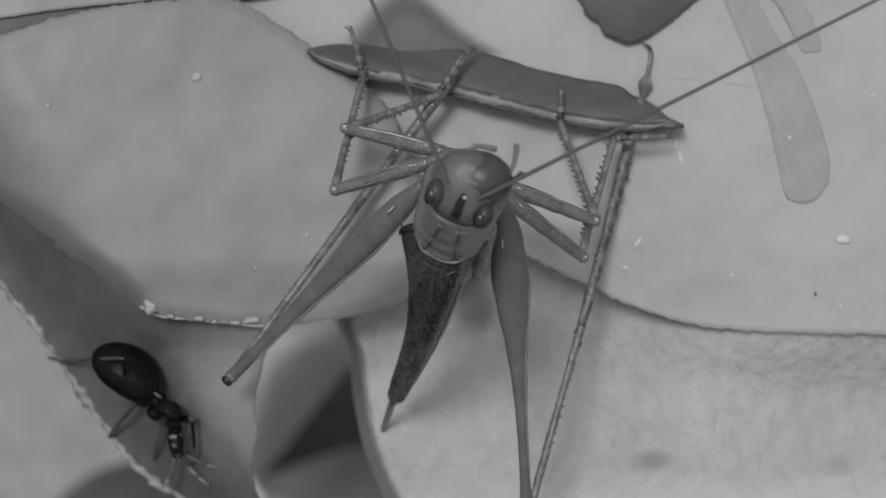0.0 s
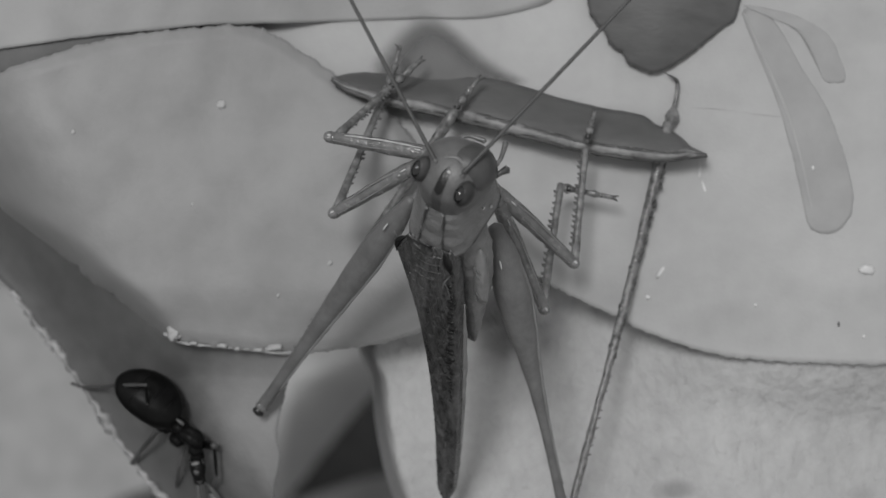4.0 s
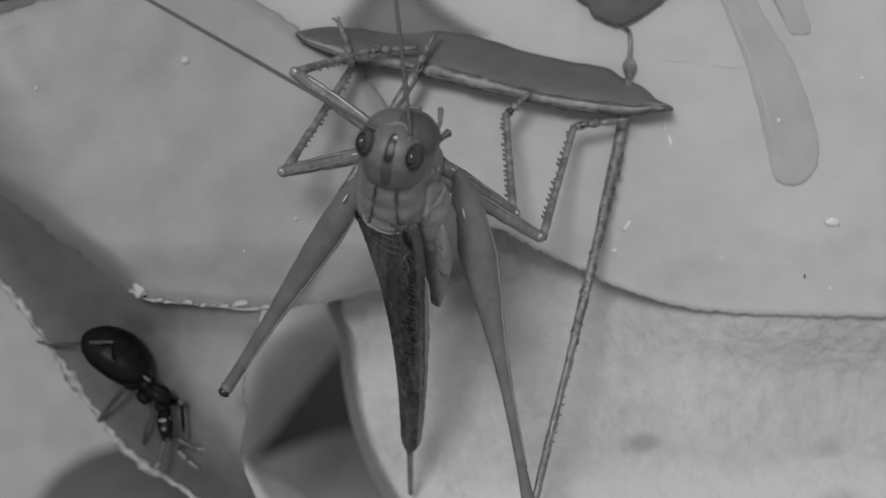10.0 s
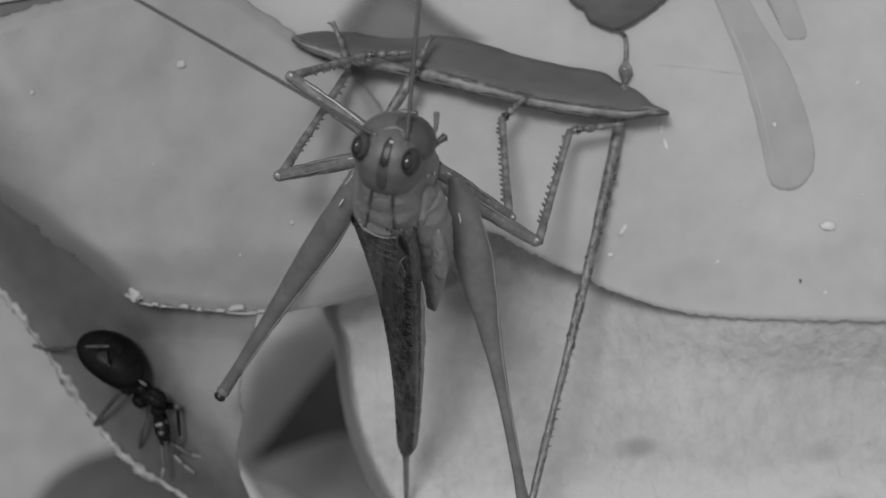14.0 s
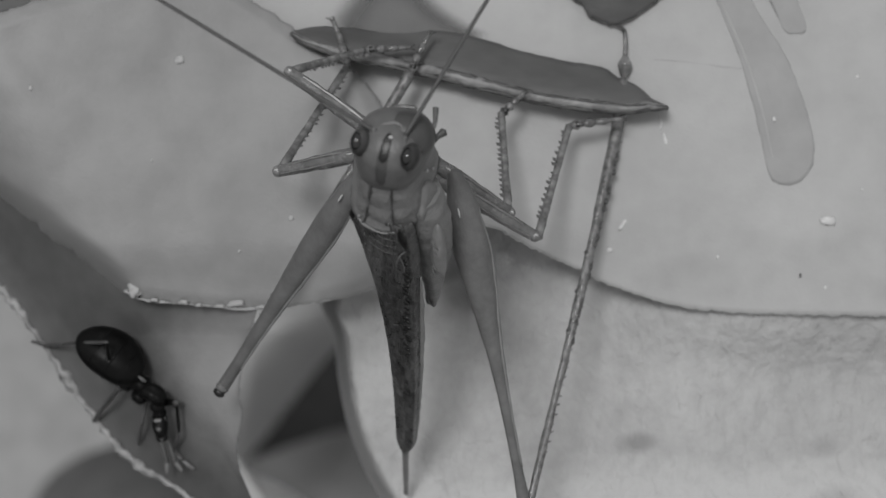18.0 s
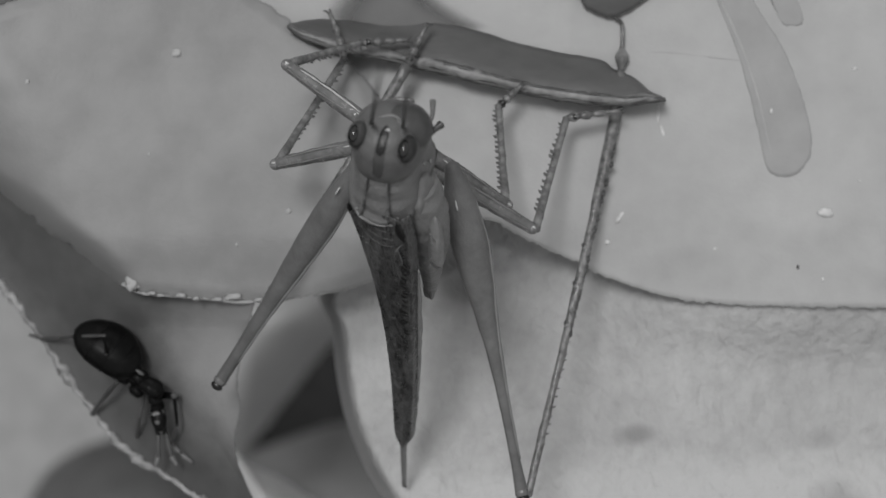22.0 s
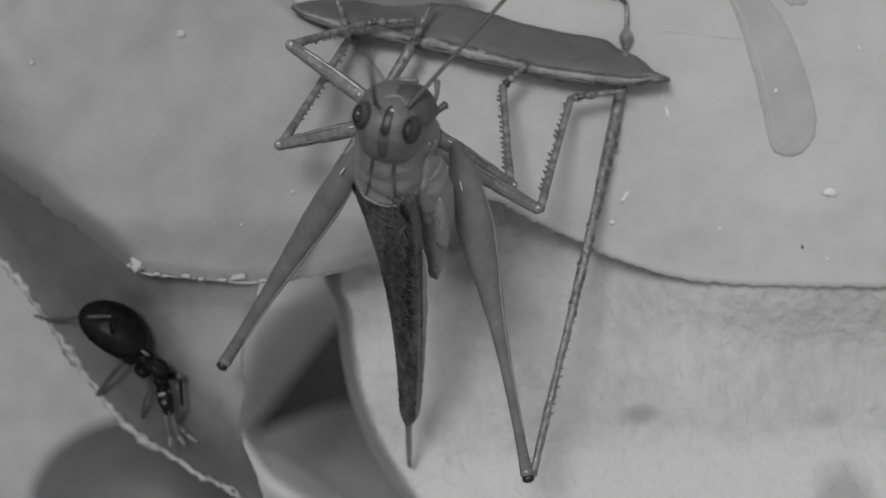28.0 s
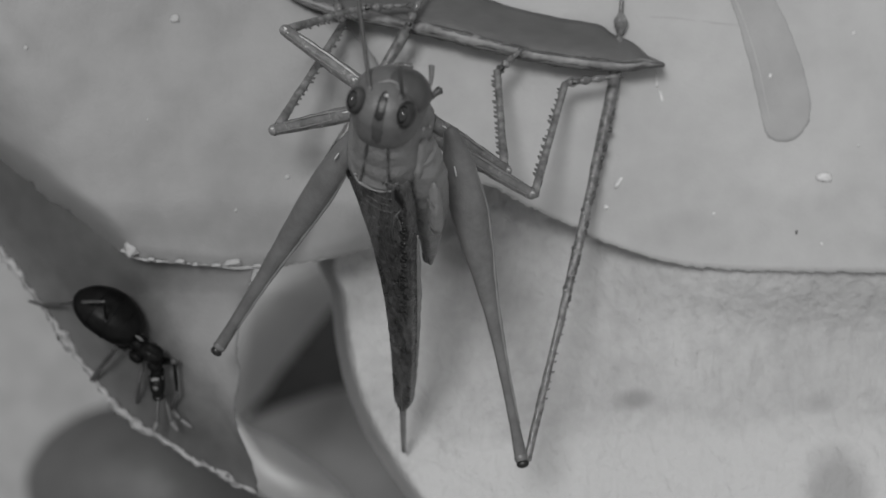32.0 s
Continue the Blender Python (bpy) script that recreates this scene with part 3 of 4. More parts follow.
# ---- bush cricket ----
def legs_table():
    return {
        "LH": {"A": ((-2.27, 4.74, 14.20), (-12.63, -4.84, 2.00), (-1.20, 10.64, 2.40), (-0.24, 12.60, 2.00)),
               "M": ((-3.98, 5.55, 11.60), (-12.51, -5.10, -1.00), (-2.10, 10.70, 2.40), (-1.05, 12.54, 2.00)),
               "B": ((-6.43, 5.67, 11.50), (-12.50, -5.66, -1.80), (-3.12, 12.16, 2.40), (-1.68, 13.86, 2.00)),
               "C": ((-4.15, 4.68, 14.80), (-12.26, -6.28, 2.10), (-2.28, 10.37, 2.40), (-1.47, 12.60, 2.00))},
        "LM": {"A": ((-1.97, 6.16, 9.20), (-6.89, 4.85, 7.00), (-5.70, 11.17, 2.20), (-6.18, 13.77, 1.80)),
               "M": ((-3.69, 7.58, 8.20), (-8.10, 5.18, 6.20), (-5.85, 11.62, 2.20), (-4.52, 14.97, 1.80)),
               "B": ((-6.74, 9.54, 6.60), (-10.59, 6.40, 4.70), (-6.27, 12.64, 2.20), (-5.84, 14.19, 1.80)),
               "C": ((-4.27, 5.78, 9.40), (-8.87, 4.98, 6.70), (-5.64, 10.78, 2.20), (-6.21, 13.13, 1.80))},
        "LF": {"A": ((-1.28, 6.74, 8.00), (-6.35, 8.13, 5.40), (-1.64, 10.14, 2.60), (-0.45, 12.22, 2.20)),
               "M": ((-2.84, 8.01, 8.20), (-8.14, 9.00, 6.50), (-5.68, 11.87, 2.60), (-4.35, 13.12, 2.20)),
               "B": ((-6.59, 10.31, 9.00), (-8.80, 14.13, 6.10), (-5.05, 13.49, 2.60), (-1.62, 13.39, 2.20)),
               "C": ((-3.82, 6.64, 9.20), (-8.35, 10.00, 7.20), (-4.75, 11.55, 2.70), (-2.30, 11.75, 2.20))},
        "RF": {"A": ((1.57, 5.19, 7.80), (6.56, 3.36, 5.30), (4.79, 8.74, 2.50), (4.87, 10.73, 2.10)),
               "M": ((0.29, 6.28, 6.20), (4.28, 2.72, 4.00), (4.94, 9.19, 2.50), (5.41, 10.88, 2.10)),
               "B": ((-2.91, 9.97, 9.60), (-1.95, 7.17, 5.40), (0.03, 11.55, 2.50), (0.42, 12.56, 2.10)),
               "C": ((-1.10, 5.38, 9.00), (2.79, 2.94, 5.70), (2.51, 8.17, 2.50), (3.48, 9.10, 2.10))},
        "RM": {"A": ((1.69, 4.56, 9.00), (5.77, 1.61, 4.90), (7.68, 7.86, 2.20), (10.54, 8.04, 1.80)),
               "M": ((0.28, 5.60, 8.00), (2.64, 0.50, 4.80), (3.60, 6.81, 2.20), (7.08, 6.18, 1.80)),
               "B": ((-2.99, 8.21, 7.00), (-0.35, 3.06, 4.30), (3.33, 8.22, 2.20), (6.05, 8.25, 1.80)),
               "C": ((-1.11, 4.70, 8.40), (4.31, 1.60, 5.50), (6.12, 7.59, 2.20), (8.95, 8.00, 1.80))},
        "RH": {"A": ((1.60, 3.93, 14.40), (3.02, -11.28, 3.70), (8.51, 8.02, 0.00), (10.67, 12.85, -0.25)),
               "M": ((0.14, 4.35, 10.80), (3.97, -10.62, 0.30), (8.72, 7.86, 0.00), (10.74, 12.49, -0.25)),
               "B": ((-2.10, 6.83, 8.40), (4.74, -10.88, 6.20), (8.76, 8.30, 0.00), (9.02, 12.82, -0.25)),
               "C": ((0.03, 4.64, 12.80), (3.63, -12.04, 4.90), (8.76, 7.93, 0.00), (9.88, 12.30, -0.25))},
    }


FORE = {
    "A": (-1.37, 1.38, 17.96, 69.40, 1.60, -20.80),
    "M": (-2.92, 3.03, 14.88, 61.90, -9.80, -26.50),
    "B": (-6.24, 6.30, 12.42, 29.90, -31.70, -18.60),
    "C": (-3.40, 1.92, 17.45, 56.70, -5.80, -13.80),
}
HIND = {
    "A": (-1.31, 1.69, 17.99, 61.80, -3.70, -27.70),
    "M": (-2.88, 2.93, 14.91, 51.20, -18.00, -22.50),
    "B": (-6.36, 5.53, 12.31, 20.70, -39.50, -3.00),
    "C": (-3.10, 1.92, 17.49, 56.10, -18.10, -26.60),
}
# seconds and posture: crouched, rearing, stretched, settled
STEPS = [(0.0, "A"), (3.9, "A"), (4.0, "M"), (4.2, "B"), (4.4, "B"), (5.2, "B"), (6.3, "C"), (32.0, "C")]
REST = Vector((-2.0, 2.0, 0.0))


def seated(six):
    x, y, z, a, b, c = six
    return pose((x - REST.x) * MM, (y - REST.y) * MM, z * MM, a, b, c)


def between(p, q):
    """The pose of a limb piece from p to q (mm): its y axis runs along it."""
    p, q = Vector(p) - REST, Vector(q) - REST
    y = (q - p).normalized()
    z = Vector((0, 0, 1))
    z = (z - y * z.dot(y)).normalized()
    x = y.cross(z)
    m = Matrix((x, y, z)).transposed().to_4x4()
    m.translation = p * MM
    return m


def add_spines(parent, length, start, count, r, size, sides=(-1, 1), lean=0.5, off=0.0):
    """Short spines along a shin, each a piece of its own on one shared mesh."""
    shape = tube([(-0.1, 0, 0), (0.5, 0.25 * lean, 0.03), (0.85, lean * 0.8, 0.05)], [0.42, 0.32, 0.08], 5)
    me = mesh_of("spine", shape[0], shape[1], SPINE)
    for s in sides:
        for i in range(count):
            y = length * (start + (0.97 - start) * (i + 0.5 * (s > 0) + 0.5 * random.random()) / count)
            k = size * (0.7 + 0.6 * random.random())
            sp = new("spine", me)
            sp.parent = parent
            sp.matrix_basis = Matrix.Translation(Vector((s * r * 0.8 + off, y, 0.05)) * MM) @ Matrix.Diagonal((s * k, k, k, 1))


LINKS, LINK = 24, 1.517


def bush_cricket():
    ob = tagged(new("bush_cricket"), "grey bush cricket with dark wings, gripping a folded leaf", "insect")
    ob.location = REST * MM
    keyed = []

    def fore(p):
        keyed.append((p, "fore", None))
        return p

    def headed(p):
        keyed.append((p, "head", None))
        return p

    def hind(p):
        keyed.append((p, "hind", None))
        return p

    # head
    def crown(x, y):
        q = abs(y - 4.3) / (1.42 if y > 4.3 else 2.3)
        return -2.05 + 2.06 * max(0.0, 1 - (abs(x) / 1.66) ** 2.6 - q ** (2 if y > 4.3 else 3)) ** 0.5

    verts, faces = ball((0, 0, 0), (1.0, 1.0, 1.0), 30, 40)
    shaped = []
    for p in verts:
        x = abs(p.x) ** 0.77 * (1 if p.x > 0 else -1)
        wide = 1.66 if p.z > 0 else 1.66 - 0.12 * p.z * p.z
        shaped.append(Vector((x * wide + 0.3 * max(0.0, -p.z), 4.3 + (p.y * 1.42 if p.y > 0 else -(-p.y) ** 0.67 * 2.3) + 0.2 * max(0.0, -p.z), -2.05 + p.z * (2.06 if p.z > 0 else 1.22))))
    head = headed(part("head", (shaped, faces), HEAD, ob, "smooth rounded grey head"))
    for s, ex, ez in ((-1, -1.2, -0.82), (1, 1.14, -0.62)):
        eye = part("eye", ball((ex, 4.97, ez), (0.46, 0.64, 0.64), 16, 22), EYE_RIM, head, "glossy dark oval eye")
        part("pupil", ball((ex - 0.1, 5.2, ez + 0.2), (0.31, 0.43, 0.46), 12, 16), EYE_MAT, eye, "black shiny centre of the eye")
        part("eye_rim", rod([(ex + 0.5 * math.cos(a) - 0.05, 4.95 + 0.53 * math.sin(a), ez - 0.06 + 0.1 * math.cos(a) * -s - 0.32 * math.sin(a)) for a in [radians(200 + 14 * i) for i in range(11)]],
                            [0.02, 0.05, 0.05, 0.02], n=24, seg=6), KATY_SIDE, eye, "pale rim below the eye")
        part("antenna_base", rod([(s * 0.7, 5.3, -1.1), (s * 0.72, 5.6, -1.2)], [0.16, 0.11], n=6, seg=10), KATY, head)
        part("palp", rod([(1.45, 4.5, -2.4), (1.58, 4.6, -3.2), (1.4, 4.75, -4.05)] if s > 0 else [(-0.6, 4.8, -2.6), (-0.3, 5.0, -3.3), (0.6, 5.0, -3.5)],
                         [0.1, 0.1, 0.14], n=12, seg=8), LEG, head, "short jointed mouth palp")
        if s > 0:
            part("palp", rod([(1.6, 4.3, -2.1), (1.85, 4.45, -2.6), (2.1, 4.55, -2.95)], [0.12, 0.13, 0.2], n=12, seg=8), STRIPE, head, "short dark mouth palp")
        part("mandible", ball((s * 0.5, 4.8, -2.55), (0.5, 0.35, 0.45), 8, 12), KATY_SIDE, head)
    def patch(x0, x1, y0, y1, wave, n=22, m=9):
        """A thin coloured plate that follows the crown."""
        verts, faces = [], []
        for layer in (0, 1):
            for i in range(n):
                f = i / (n - 1)
                y = y0 + (y1 - y0) * f
                end = min(1.0, 6 * f, 6 * (1 - f)) ** 0.5
                for j in range(m):
                    g = j / (m - 1)
                    x = (x0 + (x1 - x0) * g) * end + wave * noise.noise(Vector((y * 3, g, 1)))
                    verts.append(Vector((x, y, crown(x, y) + (0.03 * min(1, 5 * g, 5 * (1 - g)) if layer == 0 else -0.12))))
        k = n * m
        for i in range(n - 1):
            for j in range(m - 1):
                q = i * m + j
                faces += [(q, q + 1, q + m + 1, q + m), (q + k, q + m + k, q + m + 1 + k, q + 1 + k)]
        return verts, faces

    # The face's darker tone paints in the shade of its turned-away side.
    part("face", ball((0.5, 4.66, -2.1), (1.42, 1.13, 1.22), 20, 30, None, 0.04), FACE, head, "darker smooth face plate")
    part("crown_stripe", patch(-0.26, 0.24, 3.3, 5.5, 0.05), STRIPE, head, "dark stripe on the crown")
    part("crown_stripe_front", patch(-0.2, 0.2, 4.75, 5.6, 0.05), CELL, head, "black front of the crown stripe").location = Vector((0, 0, 0.02)) * MM
    # Glint at the stripe's front, put in as a pale ball.
    part("crown_tip", ball((0.1, 5.52, crown(0.1, 5.52) + 0.02), (0.11, 0.1, 0.07), 8, 12), GLINT, head, "pale shiny crown tip")
    part("brow", rod([(-0.45, 5.62, -1.5), (0.1, 5.72, -1.7), (0.5, 5.66, -1.6)], [0.03, 0.07, 0.03], n=10, seg=6, rough=0.6), WING_EDGE, head, "pale bump between the antennae")

    fore(part("neck", ball((0, 3.1, -1.95), (1.45, 1.3, 1.6), 14, 22), KATY, ob))

    # pronotum: a saddle with keels and a raised rear rim
    def saddle(y0, y1, n=22, m=45, open_angle=122):
        verts, faces = [], []
        for layer in (0, 1):
            for i in range(n):
                f = i / (n - 1)
                rx = 1.5 + 0.1 * math.cos(f * 3) + (0.07 if i == 0 else 0) + 0.03 * math.sin(f * 9)
                rz = 1.7 - 0.1 * f - 0.22 * f ** 4 + (0.05 if i == 0 else 0)
                for j in range(m):
                    a = radians(-open_angle + 2 * open_angle * j / (m - 1))
                    sx, cz = math.sin(a), math.cos(a)
                    x = rx * (abs(sx) ** 0.85) * (1 if sx >= 0 else -1)
                    z = -1.7 + rz * (abs(cz) ** 0.6) * (1 if cz >= 0 else -1.25)
                    deep = max(0.0, -z - 0.3) / 2.7
                    y = y0 + (y1 - y0) * f + (1 - f) * (1.9 * deep ** 1.2 - 0.35 * math.exp(-(x / 0.9) ** 2)) + f * 0.25 * deep
                    k = 0.92 if layer else 1.0
                    fold = 0.05 * noise.noise(Vector((x * 1.6, y * 2.6, z))) + 0.05 * noise.noise(Vector((x * 3, y * 6, z * 2 + 3)))
                    dip = -0.09 * math.exp(-((f - 0.42) / 0.07) ** 2) - 0.06 * math.exp(-((f - 0.16) / 0.05) ** 2)
                    if layer:
                        fold = dip = 0
                    verts.append(Vector((x * (k + 0.28 * deep * deep) + fold * 0.6, y + 0.05 * noise.noise(Vector((x * 2, 3, z * 2))), (z + 1.7) * k - 1.7 + (fold + dip) * max(0, cz))))
        q = n * m
        for i in range(n - 1):
            for j in range(m - 1):
                a = i * m + j
                faces.append((a, a + m, a + m + 1, a + 1))
                faces.append((a + q, a + 1 + q, a + m + 1 + q, a + m + q))
        for j in range(m - 1):
            faces.append((j, j + 1, j + 1 + q, j + q))
            a = (n - 1) * m + j
            faces.append((a, a + q, a + 1 + q, a + 1))
        for i in range(n - 1):
            a = i * m
            faces.append((a, a + q, a + m + q, a + m))
            a = i * m + m - 1
            faces.append((a, a + m, a + m + q, a + q))
        return verts, faces

    pron = fore(part("pronotum", saddle(0.0, 3.45), KATY_SIDE, ob, "pale saddle-shaped neck shield with dark keels"))
    for s in (-1, 1):
        line = [(s * 0.72, -0.05, -0.04), (s * 0.62, 0.9, 0.0), (s * 0.55, 1.7, -0.03), (s * 0.5, 2.5, -0.07), (s * 0.42, 3.2, -0.2)]
        part("keel", rod(line, [0.015, 0.035, 0.012, 0.04, 0.02], n=40, seg=6, rough=1.8), STRIPE, pron, "dark uneven keel")
        part("keel_edge", rod([(x - 0.11, y, z + 0.01) for x, y, z in line], [0.03, 0.03, 0.01, 0.03, 0.05], n=40, seg=6, rough=1.8), WING_EDGE, pron, "pale broken line beside the keel")
        # Highlights on the shield, here and below, added as pale pieces.
        for y, x in ((0.35, 0.98), (3.25, 0.42)):
            part("glint_bump", ball((s * x, y, -0.1 if y < 1 else -0.08), (0.1, 0.06, 0.05), 6, 10, None, 0.8), WING_EDGE, pron, "pale shiny bump")
    for x, y, z in ((1.7, 2.7, -1.75), (1.85, 2.2, -2.3), (1.62, 1.6, -1.6)):
        part("glint_bump", ball((x, y, z), (0.06, 0.13, 0.05), 6, 10, None, 0.9), GLINT, pron, "pale shiny bump")
    low = [(-1.62, 1.35, -2.3), (-1.6, 0.75, -1.5), (-1.3, 0.22, -0.6), (-0.8, -0.12, -0.06), (0, -0.4, 0.03), (0.8, -0.12, -0.06), (1.3, 0.22, -0.6), (1.6, 0.75, -1.5), (1.62, 1.35, -2.3)]
    part("rim", rod(low, [0.05, 0.1, 0.06, 0.09, 0.05, 0.07, 0.05, 0.1, 0.05], n=60, seg=7, rough=1.0), WING_EDGE, pron, "pale uneven rear rim of the shield")
    fore(part("thorax", ball((0, 1.3, -2.2), (1.35, 2.4, 1.6), 14, 20), KATY, ob))

    # abdomen with rings
    axis = curve([(0.3, 0.6, -2.1), (0.7, -1.6, -2.4), (0.85, -3.9, -2.7), (0.85, -6.0, -2.85), (0.8, -8.2, -2.95)], 11)
    girth = (1.15, 1.2, 1.18, 1.1, 0.98, 0.84, 0.69, 0.54, 0.4, 0.24)
    line, rad = curve(axis, 64), []
    for i in range(64):
        f = i / 63 * 9
        k = min(int(f), 8)
        rad.append((girth[k] + (girth[k + 1] - girth[k]) * (f - k)) * (1 + 0.022 * math.cos(2 * math.pi * f)))
    abdomen = part("abdomen", tube(line, rad, 28, 1.0, 0.07), KATY_SIDE, ob, "pale ringed abdomen")
    keyed.append((abdomen, "belly", None))
    part("flank_lobe", ball((1.8, -2.5, -1.75), (0.4, 1.75, 0.34), 20, 24, Matrix.Rotation(radians(4), 3, "Z"), 0.22), FLANK, abdomen, "pale wrinkled lobe on the flank")
    for k in range(6):
        y = -1.5 - 0.42 * k
        part("flank_wrinkle", rod([(1.55, y, -1.55), (1.78, y - 0.25, -1.42), (2.02, y - 0.6, -1.55)], [0.015, 0.04, 0.015], n=10, seg=6, rough=0.8), KATY, abdomen, "fine wrinkle")
    part("side_plate", ball((0.95, 0.3, -1.85), (0.45, 1.4, 0.75), 12, 18, None, 0.35), KATY_SIDE, abdomen, "pale wrinkled plate above the hind hip")
    part("side_fold", rod([(1.5, -1.6, -1.5), (1.75, -3.0, -1.75), (1.6, -4.4, -2.1)], [0.03, 0.07, 0.03], n=14, seg=7, rough=0.9), KATY_SIDE, abdomen, "pale fold on the flank")
    for s in (-1, 1):
        part("cercus", rod([(0.8 + s * 0.14, -7.7, -2.8), (0.8 + s * 0.15, -8.3, -2.8), (0.8 + s * 0.05, -8.7, -2.9)], [0.2, 0.14, 0.04], n=8, seg=7), KATY_SIDE, abdomen)

    # folded wings: a roof of two long dark covers with a pale outer edge
    def bow(f):
        return 0.32 * math.sin(math.pi * f)

    def cover(s):
        verts, faces, n, m = [], [], 50, 11
        for layer in (0, 1):
            for i in range(n):
                f = i / (n - 1)
                y = 0.35 - 21.4 * f
                w = (1.16 + 0.4 * math.exp(-f * 5) - 0.62 * math.exp(-f * 14) if s > 0 else (1.15 + 1.35 * (1 - f) ** 3.5) * (0.55 + 0.45 * ease(f / 0.07))) * (1 - 0.54 * f ** 0.9)
                side = 0.5 * (1 - 0.4 * f)
                if f > 0.94:
                    w *= max(0.25, 1 - ((f - 0.94) / 0.06) ** 2 * 0.75)
                    side *= max(0.25, 1 - ((f - 0.94) / 0.06) ** 2 * 0.75)
                for j in range(m):
                    g = j / (m - 1)
                    arc = min(1.0, g / 0.55)
                    x = w * math.sin(arc * math.pi / 2)
                    z = 0.12 * math.cos(arc * math.pi / 2) - 0.12
                    if g > 0.55:
                        h = (g - 0.55) / 0.45
                        x += 0.12 * h * (1 - f)
                        z -= side * h
                    z += -1.5 * f + (0.03 if s < 0 else 0.0) - layer * 0.07 + 0.03 * noise.noise(Vector((x * 2, y * 1.5, s)))
                    verts.append(Vector((s * (x - 0.05) + bow(f), y, z)))
        k = n * m
        for i in range(n - 1):
            for j in range(m - 1):
                q = i * m + j
                a = (q, q + 1, q + m + 1, q + m)
                b = (q + k, q + m + k, q + m + 1 + k, q + 1 + k)
                faces += [a, b] if s < 0 else [a[::-1], b[::-1]]
            for q in (i * m, i * m + m - 1):
                faces.append((q, q + m, q + m + k, q + k))
        for j in range(m - 1):
            for q in (j, (n - 1) * m + j):
                faces.append((q, q + 1, q + 1 + k, q + k))
        return verts, faces

    for s in (-1, 1):
        c = hind(part("wing_cover", cover(s), WING, ob, "long dark net-veined wing cover"))
        pts = [(s * ((1.16 + 0.4 * math.exp(-f * 5) - 0.62 * math.exp(-f * 14) if s > 0 else 1.15 + 1.35 * (1 - f) ** 3.5) * (1 - 0.54 * f ** 0.9) + 0.1 * (1 - f)) + bow(f), 0.2 - 19.8 * f, -0.6 - 1.35 * f) for f in [(0.2 if s > 0 else 0.03) + (0.8 if s > 0 else 0.97) * i / 9 for i in range(10)]]
        part("wing_edge", rod(pts, [0.04, 0.12, 0.14, 0.13, 0.12, 0.1, 0.08, 0.05] if s > 0 else [0.05, 0.06, 0.06, 0.05], n=40, seg=7, rough=0.5), WING_EDGE if s > 0 else KATY, c, "pale outer edge of the wing cover")
        for k, x in enumerate((0.25, 0.6, 0.95)):
            pv = [(s * x * (1 - 0.54 * f ** 0.9) + bow(f), 0.2 - 20.0 * f, 0.03 - 1.5 * f - 0.1 * x) for f in [i / 9 for i in range(10)]]
            part("wing_vein", rod(pv, [0.05, 0.06, 0.05, 0.03], n=36, seg=5), WING, c)
    right_cover = [p for p, how, i in keyed if p.name.startswith("wing_cover")][-1]
    left_cover = [p for p, how, i in keyed if p.name.startswith("wing_cover")][0]
    for i in range(26):
        f = 0.07 + 0.5 * i / 26
        big = math.sin(math.pi * min(1.0, i / 24)) ** 0.7
        half = (1.16 + 0.4 * math.exp(-f * 5)) * (1 - 0.54 * f ** 0.9)
        x = bow(f) + half * (0.72 - 0.012 * i + 0.05 * math.sin(i * 2.1))
        x += random.uniform(-0.07, 0.07)
        k = random.uniform(0.8, 1.0)
        part("wing_cell", ball((x, 0.3 - 21.4 * f + random.uniform(-0.1, 0.1), 0.0 - 1.5 * f), ((0.08 + 0.15 * big) * k, (0.08 + 0.06 * big) * k, 0.05), 6, 10, Matrix.Rotation(radians(random.uniform(8, 40)), 3, "Z")), CELL, right_cover)
        if i % 3 == 1:
            part("wing_cell", ball((x - 0.42, 0.2 - 21.4 * f, 0.03 - 1.5 * f), (0.1, 0.07, 0.04), 6, 8), CELL, right_cover)
    part("shoulder_mark", rod([(0.72, 0.15, -0.05), (0.88, -0.5, -0.06), (1.02, -1.25, -0.14)], [0.16, 0.27, 0.03], n=14, seg=10, flat=0.35), CELL, right_cover, "black wedge-shaped shoulder mark")
    part("branch_vein", rod([(1.0, -1.2, -0.02), (0.75, -1.7, 0.05), (0.6, -2.3, 0.03)], [0.015, 0.05, 0.015], n=14, seg=6, rough=1.0), KATY, right_cover, "grey forked vein")
    part("branch_vein", rod([(0.75, -1.7, 0.05), (0.95, -2.2, 0.0), (1.0, -2.8, -0.05)], [0.035, 0.02, 0.012], n=12, seg=6, rough=1.0), KATY, right_cover, "grey forked vein")
    for i in range(9):
        x, y = random.uniform(-1.3, -0.2), random.uniform(-3.4, -0.3)
        part("wing_fleck", ball((x, y, 0.05 + 0.07 * y), (random.uniform(0.03, 0.06), random.uniform(0.05, 0.13), 0.015), 5, 8, Matrix.Rotation(random.uniform(-1.2, 1.2), 3, "Z")), KATY, left_cover, "small grey fleck")
    part("shoulder_mark", rod([(-1.45, 0.2, -0.12), (-1.95, -0.4, -0.2), (-2.1, -1.3, -0.35)], [0.06, 0.17, 0.03], n=14, seg=8), CELL, left_cover, "black shoulder mark")
    for k in range(4):
        part("cross_vein", rod([(-0.9, -0.2 - 0.5 * k, 0.04), (-0.2, -0.35 - 0.5 * k, 0.06), (0.55, -0.15 - 0.5 * k, 0.04)], [0.015, 0.03, 0.015], n=12, seg=5), WING, left_cover)
    hind(part("hind_wing_tip", rod([(-0.05, -19.5, -1.75), (-0.05, -22.5, -1.8), (-0.05, -25.6, -1.85)], [0.28, 0.2, 0.16], n=14, seg=8, flat=0.5), KATY_SIDE, ob, "pale folded hind wing tip"))

    # legs
    table = legs_table()
